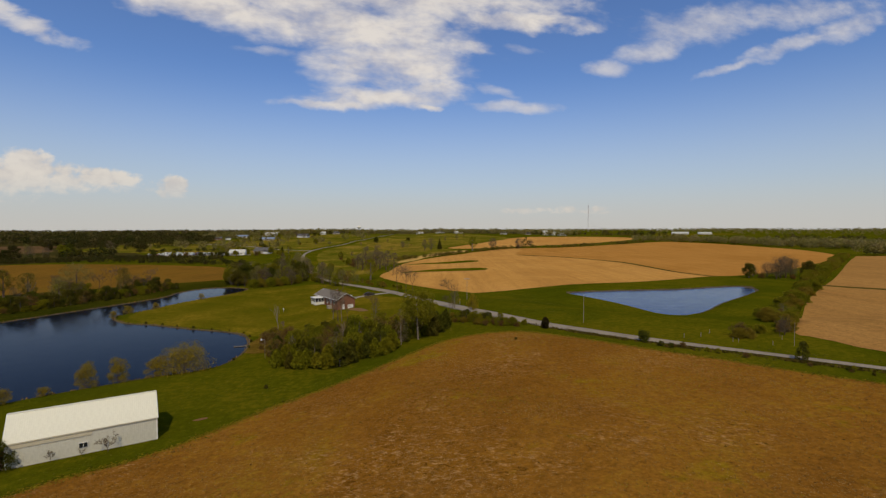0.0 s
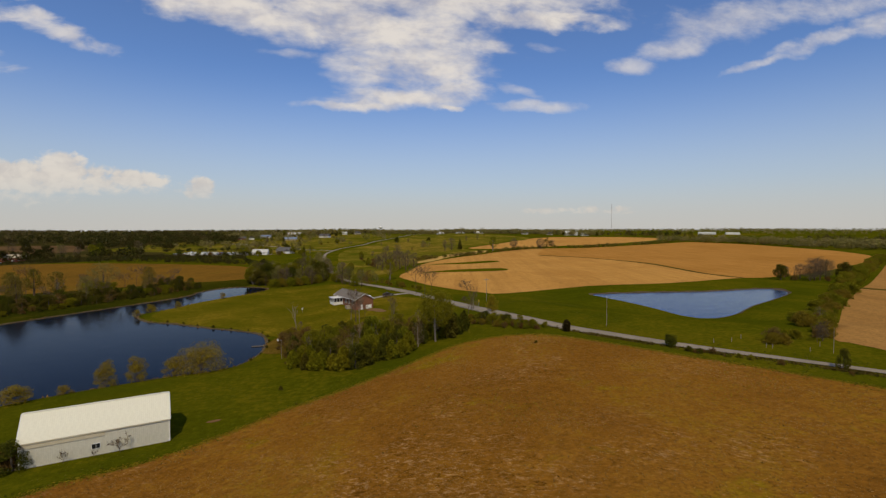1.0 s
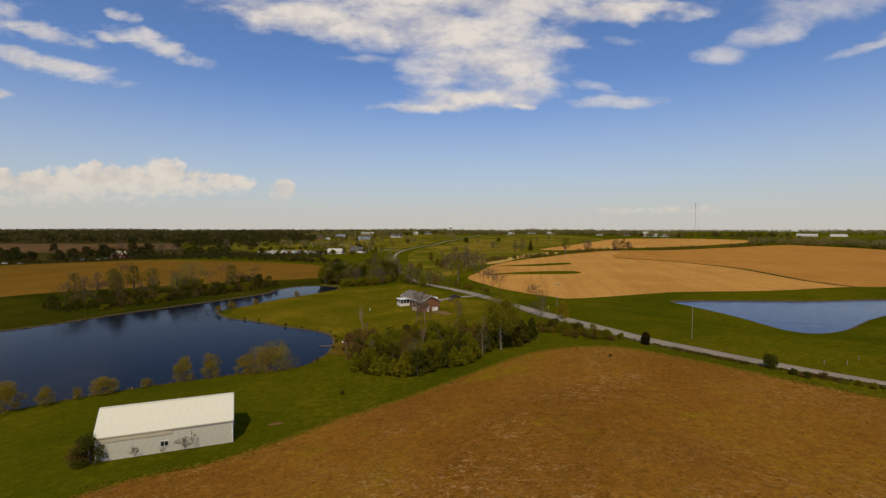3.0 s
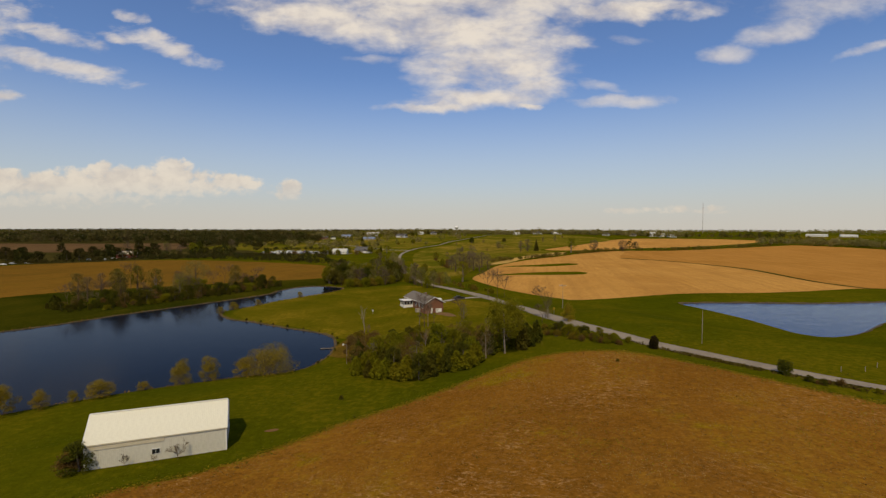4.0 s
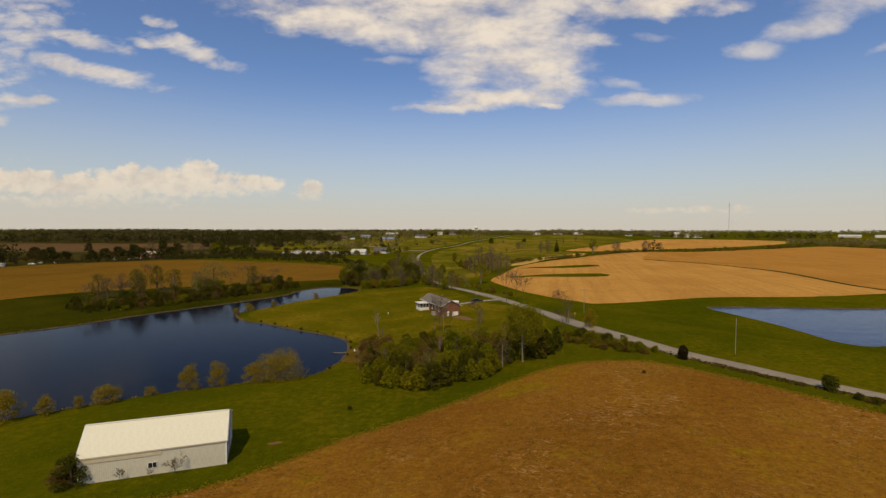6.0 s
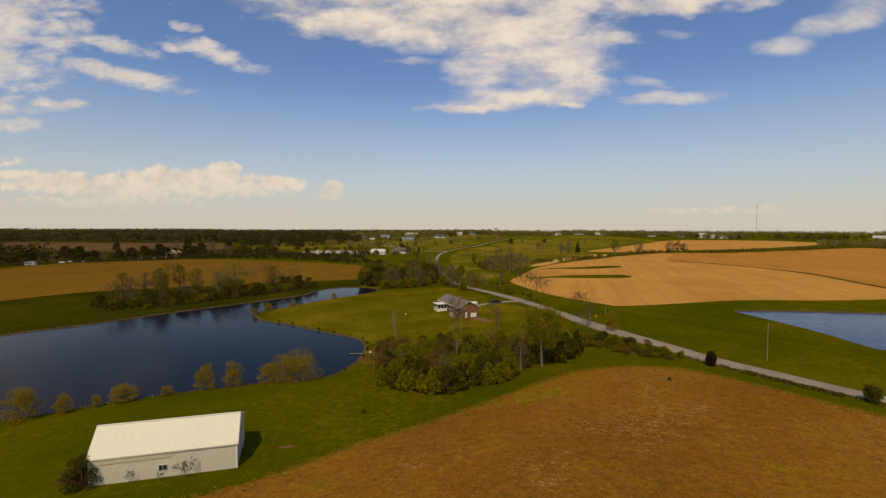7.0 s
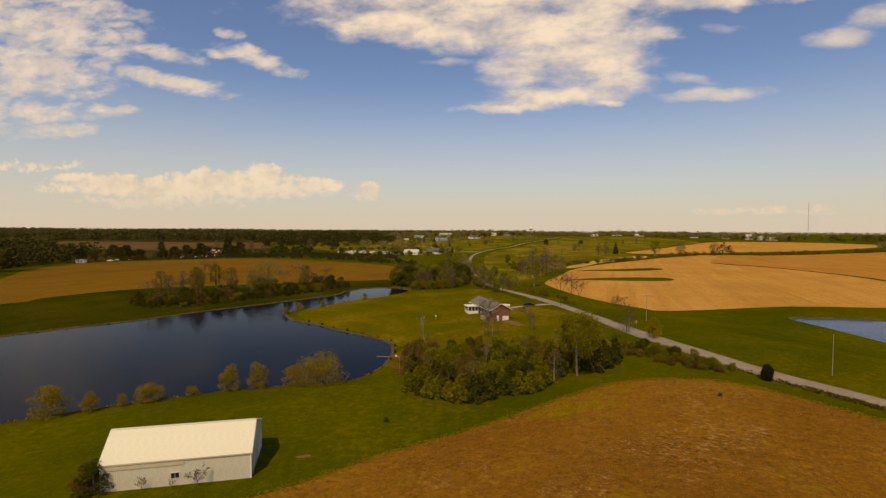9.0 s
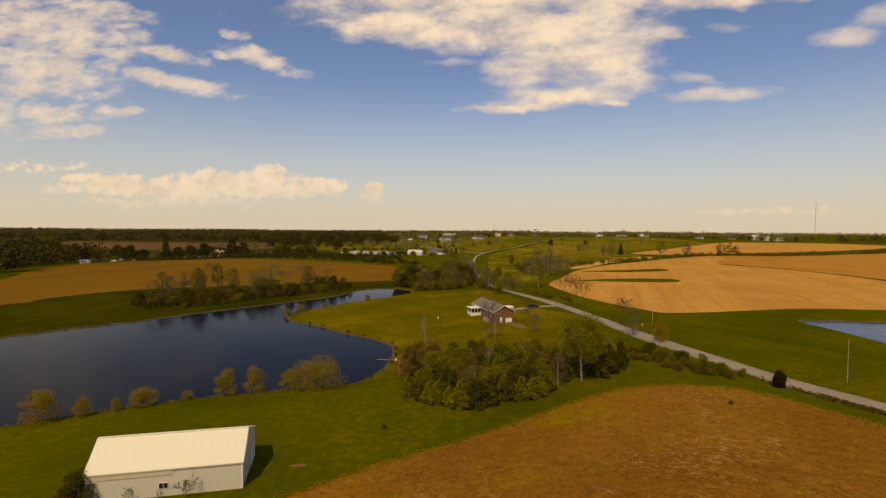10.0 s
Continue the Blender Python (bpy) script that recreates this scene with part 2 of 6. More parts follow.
GRASS = land("grass", [(0.050, 0.058, 0.002), (0.080, 0.076, 0.003), (0.110, 0.089, 0.005)], grain=4.0, relief=0.35, broad=0.012, patch=0.03, contrast=0.75)
LAWN = land("rough_lawn", [(0.078, 0.073, 0.003), (0.122, 0.096, 0.006), (0.180, 0.124, 0.010)], grain=4.0, relief=0.35, broad=0.02, patch=0.05, contrast=1.0)
# Pasture grass made darker: cloud shade on this bank is painted into it.
SHADED_GRASS = land("shaded_bank_grass", [(0.022, 0.026, 0.002), (0.042, 0.041, 0.003), (0.060, 0.048, 0.005)], grain=4.0, relief=0.35, broad=0.012, patch=0.03, contrast=1.0)
BRUSH = land("brown_brush", [(0.085, 0.058, 0.008), (0.13, 0.078, 0.012), (0.16, 0.10, 0.02)], grain=4.0, relief=0.4, patch=0.12, contrast=1.2)
SOIL = land("brown_field", [(0.172, 0.072, 0.010), (0.235, 0.103, 0.013), (0.205, 0.108, 0.010), (0.27, 0.15, 0.045)], grain=2.2,
            relief=0.5, broad=0.03, patch=0.05, rows=(125, 0.5, 0.05), speck=(0.30, 0.175, 0.065), contrast=1.0,
            litter=[(0.36, 0.205, 0.080), (0.090, 0.038, 0.006), (0.20, 0.135, 0.006)])
STRAW = land("straw_field", [(0.43, 0.210, 0.050), (0.53, 0.280, 0.072), (0.45, 0.220, 0.058), (0.36, 0.175, 0.045)], grain=2.0, relief=0.3, broad=0.008, patch=0.025, rows=(75, 0.25, 0.55), contrast=1.1)
TAN_FIELD = land("tan_field", [(0.31, 0.158, 0.044), (0.38, 0.20, 0.060), (0.33, 0.168, 0.048), (0.25, 0.13, 0.038)], grain=2.0, relief=0.3, broad=0.008, patch=0.025, rows=(35, 0.25, 0.6), contrast=1.1)
RUST_FIELD = land("rusty_stubble", [(0.36, 0.165, 0.034), (0.45, 0.215, 0.050), (0.38, 0.18, 0.042), (0.30, 0.14, 0.03)], grain=2.0, relief=0.3, broad=0.008, patch=0.025, rows=(75, 0.25, 0.55), contrast=1.1)
# Base tones lowered: the cloud shade over this field is in the colour.
AMBER = land("amber_field", [(0.138, 0.074, 0.012), (0.205, 0.102, 0.015), (0.122, 0.080, 0.010), (0.110, 0.061, 0.011)], grain=2.0, relief=0.3, broad=0.009, patch=0.03, rows=(20, 0.22, 0.4), contrast=1.2)
DULL_FIELD = land("dull_ploughed_field", [(0.095, 0.056, 0.026), (0.135, 0.078, 0.036), (0.11, 0.072, 0.03)], grain=2.0, relief=0.3, broad=0.006, patch=0.02, contrast=0.9)
DRY_GRASS = land("dry_grass", [(0.055, 0.042, 0.010), (0.085, 0.062, 0.012), (0.12, 0.08, 0.018)], grain=4.0, relief=0.3)
SCRUB = land("scrub_grass", [(0.076, 0.078, 0.005), (0.150, 0.120, 0.012), (0.265, 0.168, 0.028)], grain=3.0, relief=0.4, broad=0.008, patch=0.028)
HEATH = land("rough_heath", [(0.030, 0.028, 0.007), (0.055, 0.044, 0.011), (0.085, 0.062, 0.018)], grain=3.0, relief=0.4, broad=0.004, patch=0.012)
BARE_BANK = land("sandy_bank", [(0.46, 0.28, 0.08), (0.60, 0.38, 0.12), (0.30, 0.20, 0.05)], grain=2.0, relief=0.4, patch=0.08, contrast=1.1)
TRACK = land("worn_track", [(0.085, 0.078, 0.006), (0.12, 0.10, 0.009), (0.15, 0.118, 0.016)], grain=3.0, relief=0.3)
MEADOW = land("yellow_meadow", [(0.095, 0.085, 0.007), (0.19, 0.132, 0.018), (0.29, 0.18, 0.032)], grain=3.0, relief=0.3)
ASPHALT = plain("worn_asphalt", (0.20, 0.160, 0.115), (0.30, 0.245, 0.18), 0.25, 0.9, relief=0.1)
GRAVEL = plain("pale_gravel", (0.20, 0.17, 0.13), (0.40, 0.35, 0.28), 0.8, 1.0)
CLAY = plain("bare_clay", (0.12, 0.062, 0.016), (0.20, 0.10, 0.03), 0.5, 1.0)
MUD = plain("shore_mud", (0.04, 0.028, 0.013), (0.13, 0.09, 0.04), 0.5, 1.0)
BARK = plain("grey_bark", (0.07, 0.055, 0.04), (0.17, 0.135, 0.10), 3.0, 1.0)
PALE_BARK = plain("pale_bark", (0.13, 0.10, 0.07), (0.25, 0.20, 0.145), 3.0, 1.0)
TWIG = plain("brown_twigs", (0.065, 0.042, 0.026), (0.14, 0.09, 0.06), 3.0, 1.0)
LEAF = foliage("spring_leaves", (0.102, 0.110, 0.004), (0.26, 0.245, 0.012), (0.21, 0.175, 0.010), 0.45)
DARK_LEAF = foliage("deep_green_leaves", (0.042, 0.050, 0.005), (0.102, 0.104, 0.009), (0.098, 0.080, 0.010), 0.35)
GOLD_LEAF = foliage("yellow_catkins", (0.20, 0.135, 0.009), (0.37, 0.265, 0.020), (0.27, 0.195, 0.015), 0.45)
RUSSET_LEAF = foliage("russet_buds", (0.11, 0.055, 0.015), (0.20, 0.11, 0.03), (0.15, 0.10, 0.025))
CEDAR_LEAF = foliage("brown_cedar", (0.018, 0.013, 0.004), (0.045, 0.032, 0.009), (0.035, 0.028, 0.008), 0.1)
TWIG_LEAF = foliage("fine_grey_twigs", (0.080, 0.058, 0.042), (0.145, 0.105, 0.075), (0.115, 0.09, 0.05), 0.3)
BUD_LEAF = foliage("grey_brown_buds", (0.10, 0.07, 0.045), (0.19, 0.135, 0.085), (0.15, 0.115, 0.055))
HEDGE_LEAF = foliage("golden_buds", (0.16, 0.110, 0.012), (0.29, 0.20, 0.024), (0.22, 0.165, 0.014), 0.45)
RIDGE_LEAF = foliage("ridge_leaves", (0.125, 0.118, 0.022), (0.24, 0.21, 0.05), (0.28, 0.22, 0.08), 0.45)
# Deep green leaves, with the shade over the far woods put in too.
SHADE_LEAF = foliage("dark_shaded_leaves", (0.022, 0.026, 0.004), (0.056, 0.058, 0.009), (0.062, 0.048, 0.012), 0.25)
GREY_LEAF = foliage("budding_wood", (0.070, 0.052, 0.020), (0.125, 0.092, 0.036), (0.10, 0.085, 0.022), 0.3)
PALE_LEAF = foliage("pale_blossom", (0.30, 0.27, 0.14), (0.45, 0.41, 0.24), (0.36, 0.31, 0.15), 0.3)
# Olive leaves raised in tone; distance haze is put into the colour.
WOODS_LEAF = foliage("woodland_leaves", (0.075, 0.070, 0.007), (0.160, 0.138, 0.016), (0.19, 0.135, 0.03), 0.4)
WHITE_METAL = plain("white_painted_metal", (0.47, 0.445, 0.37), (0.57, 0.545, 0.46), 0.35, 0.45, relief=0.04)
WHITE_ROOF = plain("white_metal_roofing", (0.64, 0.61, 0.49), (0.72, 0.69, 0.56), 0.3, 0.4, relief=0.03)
WHITE_PAINT = plain("white_paint", (0.62, 0.60, 0.56), (0.78, 0.76, 0.72), 1.5, 0.6)
EAVE_TRIM = plain("tan_trim", (0.44, 0.39, 0.28), (0.52, 0.46, 0.34), 1.0, 0.7)
SHINGLE = plain("grey_shingles", (0.125, 0.105, 0.088), (0.20, 0.172, 0.148), 3.0, 0.95)
DARK_PAINT = plain("black_car_paint", (0.008, 0.008, 0.009), (0.014, 0.014, 0.015), 1.0, 0.5, relief=0.0, specular=0.3)
RUBBER = plain("rubber", (0.012, 0.012, 0.012), (0.03, 0.03, 0.03), 4.0, 0.9)
STEEL = plain("galvanised_steel", (0.32, 0.32, 0.32), (0.5, 0.5, 0.5), 2.0, 0.4, 0.9)
POLE_WOOD = plain("weathered_pole_wood", (0.20, 0.16, 0.12), (0.34, 0.28, 0.22), 2.0, 0.95)
GLASS_DARK = plain("window_glass", (0.012, 0.014, 0.018), (0.025, 0.028, 0.034), 1.0, 0.08, specular=0.8, relief=0.0)
CAR_PAINTS = [plain("car_paint", tuple(0.8 * v for v in c), c, 1.0, 0.3, specular=0.5, relief=0.0)
              for c in ((0.6, 0.6, 0.58), (0.22, 0.22, 0.23), (0.30, 0.05, 0.04), (0.08, 0.12, 0.25), (0.75, 0.73, 0.68))]
YELLOW_SIGN = plain("yellow_sign_paint", (0.34, 0.22, 0.02), (0.42, 0.28, 0.03), 2.0, 0.7)


def brick_wall():
    m, n, shader = material("red_brick", 0.9)
    where = n.add("ShaderNodeTexCoord").outputs["Object"]
    colour = n.mix(n.noise(where, 1.2, 5.0), (0.175, 0.070, 0.036), (0.25, 0.105, 0.055))
    colour = n.mix(n.span(n.noise(where, 9.0, 3.0), 0.4, 0.7), colour, (0.11, 0.055, 0.03))
    n.put(shader.inputs["Base Color"], colour)
    bump(n, shader, n.noise(where, 12.0, 3.0), 0.4, 0.02)
    return m


def water(name, deep, ripple, gloss):
    m, n, shader = material(name, 0.06, 0.0, gloss)
    shader.inputs["IOR"].default_value = 1.10 if gloss < 0.3 else 1.17
    where = n.add("ShaderNodeTexCoord").outputs["Object"]
    n.put(shader.inputs["Base Color"], n.mix(n.noise(where, 0.03, 3.0), deep, tuple(1.5 * v for v in deep)))
    waves = n.math("ADD", n.noise(where, 1.6, 4.0, 0.6), n.math("MULTIPLY", n.noise(where, 0.25, 3.0), 2.0))
    bump(n, shader, waves, ripple, 0.12)
    n.put(shader.inputs["Roughness"], n.span(n.noise(where, 0.02, 3.0), 0.3, 0.7, 0.03, 0.09))
    return m


BRICK = brick_wall()
LAKE_WATER = water("lake_water", (0.004, 0.0065, 0.014), 0.13, 0.25)
POND_WATER = water("pond_water", (0.008, 0.020, 0.075), 0.3, 0.34)


# ---- building blocks ----
def part(name, bm, mat, parent, label=""):
    mesh = bpy.data.meshes.new(name)
    bm.to_mesh(mesh)
    bm.free()
    mesh.materials.append(mat)
    ob = new(name, mesh)
    ob.parent = parent
    return tagged(ob, label) if label else ob


def raw(name, verts, faces, mat, parent=None, smooth=False, tone=None):
    """A mesh object from arrays of corners and faces."""
    mesh = bpy.data.meshes.new(name)
    mesh.from_pydata([tuple(v) for v in verts], [], [tuple(f) for f in faces])
    mesh.materials.append(mat)
    if smooth:
        mesh.polygons.foreach_set("use_smooth", [True] * len(mesh.polygons))
    if tone is not None:
        mesh.attributes.new("tone", "FLOAT", "POINT").data.foreach_set("value", np.asarray(tone, np.float32))
    mesh.update()
    ob = new(name, mesh)
    ob.parent = parent
    return ob


def box(bm, x0, x1, y0, y1, z0, z1, bevel=0.0):
    made = bmesh.ops.create_cube(bm, size=1.0, matrix=Matrix.Translation(((x0 + x1) / 2, (y0 + y1) / 2, (z0 + z1) / 2))
                                 @ Matrix.Diagonal((x1 - x0, y1 - y0, z1 - z0, 1)))
    if bevel:
        edges = {e for v in made["verts"] for e in v.link_edges}
        bmesh.ops.bevel(bm, geom=list(edges), offset=bevel, segments=2, affect="EDGES", profile=0.5)
    return bm


def boxed(name, parent, mat, *size, bevel=0.0, label=""):
    return part(name, box(bmesh.new(), *size, bevel=bevel), mat, parent, label)


def prism(bm, outline, x0, x1):
    """An outline in y and z, drawn out along x."""
    near, far = [bm.verts.new((x0, y, z)) for y, z in outline], [bm.verts.new((x1, y, z)) for y, z in outline]
    bm.faces.new(near)
    bm.faces.new(far[::-1])
    for k in range(len(outline)):
        j = (k + 1) % len(outline)
        bm.faces.new((near[j], near[k], far[k], far[j]))
    bmesh.ops.recalc_face_normals(bm, faces=bm.faces)
    return bm


def rod(bm, a, b, r0, r1=None, sides=8):
    a, b = Vector(a), Vector(b)
    way = b - a
    m = Matrix.Translation((a + b) / 2) @ way.to_track_quat("Z", "Y").to_matrix().to_4x4()
    bmesh.ops.create_cone(bm, cap_ends=True, segments=sides, radius1=r0, radius2=r0 if r1 is None else r1, depth=way.length, matrix=m)
    return bm


def thing(name, m, label, category, group=""):
    ob = new(name)
    ob.matrix_world = m
    ob.empty_display_size = 0.2
    return tagged(ob, label, category, group)


def smooth_line(points, closed=False, step=3.0):
    """A rounded line through the points, by Catmull and Rom."""
    p = [Vector(q) for q in points]
    count = len(p)
    out = []
    for k in range(count if closed else count - 1):
        if closed:
            a, b, c, d = p[k - 1], p[k], p[(k + 1) % count], p[(k + 2) % count]
        else:
            a, b, c, d = p[max(k - 1, 0)], p[k], p[k + 1], p[min(k + 2, count - 1)]
        pieces = max(2, int((c - b).length / step))
        for j in range(pieces):
            t = j / pieces
            out.append(0.5 * (2 * b + (c - a) * t + (2 * a - 5 * b + 4 * c - d) * t**2 + (3 * b - a - 3 * c + d) * t**3))
    return out if closed else out + [p[-1]]


def ramp(a, b, v):
    t = np.clip((v - a) / (b - a), 0, 1)
    return t * t * (3 - 2 * t)


def inside(outline, x, y):
    """Which of the places lie inside a closed outline."""
    hit = np.zeros(np.shape(x), bool)
    for k in range(len(outline)):
        (x0, y0), (x1, y1) = outline[k - 1], outline[k]
        if y0 != y1:
            hit ^= ((y0 > y) != (y1 > y)) & (x < (x1 - x0) * (y - y0) / (y1 - y0) + x0)
    return hit


def away(outline, x, y):
    """The distance of the places from a closed outline, below zero inside it."""
    best = np.full(np.shape(x), 1e9)
    for k in range(len(outline)):
        (x0, y0), (x1, y1) = outline[k - 1], outline[k]
        long = (x1 - x0) ** 2 + (y1 - y0) ** 2 + 1e-9
        t = np.clip(((x - x0) * (x1 - x0) + (y - y0) * (y1 - y0)) / long, 0, 1)
        best = np.minimum(best, np.hypot(x - x0 - t * (x1 - x0), y - y0 - t * (y1 - y0)))
    return np.where(inside(outline, x, y), -best, best)


# ---- the land ----
LAKE_LEVEL, POND_LEVEL = 0.3, 4.0
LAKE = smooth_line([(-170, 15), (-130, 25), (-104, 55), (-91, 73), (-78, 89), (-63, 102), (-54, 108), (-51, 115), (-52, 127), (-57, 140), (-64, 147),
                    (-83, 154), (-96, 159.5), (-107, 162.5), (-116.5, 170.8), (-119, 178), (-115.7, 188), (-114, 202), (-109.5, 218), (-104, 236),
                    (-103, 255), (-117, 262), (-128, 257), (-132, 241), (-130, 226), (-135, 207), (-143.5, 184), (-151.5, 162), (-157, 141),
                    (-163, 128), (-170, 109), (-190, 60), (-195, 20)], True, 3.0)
POND = smooth_line([(54.3, 208.5), (59, 213), (81, 218), (109, 222.5), (139, 233), (146, 231), (141, 217), (124, 199), (105, 181), (89, 163), (78, 155.5), (71.5, 157.5),
                    (66, 180), (58.5, 199)], True, 3.0)
BARN_AT, BARN_TURN = (-39.75, 66.35, 2.85), 33.0


def height(x, y):
    """How high the land lies."""
    x, y = np.asarray(x, float), np.asarray(y, float)
    far = np.hypot(x, y)
    slope = x + 0.35 * (100 - np.clip(y, 30, 100))
    z = 1.0 + (2.7 + 0.8 * ramp(130, 170, y)) * ramp(-70, -10, slope)
    east = ramp(20, 70, x)
    z = z + 6.2 * ramp(-35, 20, x) * (1 - ramp(125 - 12 * east, 205 - 48 * east, y))
    z = z + 17 * np.exp(-(((x + 200) / 600) ** 2) - ((y - 1080) / 320) ** 2) + 15 * ramp(500, 2600, far)
    # small swells
    z = z + 0.25 * np.sin(x / 17.0 + 1.3) * np.sin(y / 23.0) * ramp(20, 60, far) + 2.5 * np.sin(x / 310.0) * np.sin(y / 270.0 + 2) * ramp(600, 1500, far)
    # the lawn is banked up along the brick house
    z = z + 2.2 * np.exp(-(((x + 49) / 8) ** 2) - ((y - 184) / 10) ** 2)
    # the pad under the barn
    z = z + (2.9 - z) * (1 - ramp(9.5, 15, np.hypot(x + 48.3, y - 65.0)))
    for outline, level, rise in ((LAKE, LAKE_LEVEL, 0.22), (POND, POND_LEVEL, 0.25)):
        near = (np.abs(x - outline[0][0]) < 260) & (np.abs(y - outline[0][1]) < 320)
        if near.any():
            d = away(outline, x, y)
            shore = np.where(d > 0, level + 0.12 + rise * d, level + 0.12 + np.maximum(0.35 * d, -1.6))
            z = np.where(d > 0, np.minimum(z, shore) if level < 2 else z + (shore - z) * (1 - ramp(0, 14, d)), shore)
    return z


def on_ground(x, y):
    return float(height(np.array([x]), np.array([y]))[0])


ROAD_HALF = 1.95


def ribbon(line, half):
    """The outline of a band along a line."""
    left, right = [], []
    for k, p in enumerate(line):
        way = (line[min(k + 1, len(line) - 1)] - line[max(k - 1, 0)]).normalized()
        side = Vector((-way.y, way.x)) * (half if half != ROAD_HALF else half - 0.35 * float(ramp(200, 300, p.y)) - 0.85 * float(ramp(30, 58, p.x)))
        left.append(p + side)
        right.append(p - side)
    return left + right[::-1]


def widened(line, by):
    """A closed outline that runs anticlockwise or clockwise, moved outward."""
    turn = sum(line[k - 1].x * line[k].y - line[k].x * line[k - 1].y for k in range(len(line)))
    out = []
    for k, p in enumerate(line):
        way = (line[(k + 1) % len(line)] - line[k - 1]).normalized()
        out.append(p + Vector((way.y, -way.x)) * (by if turn > 0 else -by) * (0.7 + 0.3 * math.sin(k * 1.7)))
    return out


ROAD_LINE = smooth_line([(190, 8), (140, 32), (100, 54), (69, 75.5), (53, 86.5), (45, 92), (37, 98.5), (30, 105.5), (24.6, 111), (17.5, 121), (10.8, 132.5), (2.3, 154), (-7, 183), (-22.5, 214),
                         (-39, 241), (-61.5, 277.5), (-79.5, 311.5), (-98, 356), (-118, 413), (-146, 505), (-168, 598), (-171, 678), (-157, 755),
                         (-150, 823), (-137, 880), (-120, 975), (-108, 1060), (-100, 1180)], False, 6.0)
DRIVE_LINE = smooth_line([(-20, 212), (-27, 211), (-33, 208), (-39, 204)], False, 3.0)
TRACK_LINE = smooth_line([(-4, 149), (-2.6, 141), (-0.8, 131), (0.8, 121), (1.2, 113)], False, 3.0)
SIDE_LINE = smooth_line([(-173, 640), (-215, 655), (-290, 720), (-420, 800)], False, 12.0)
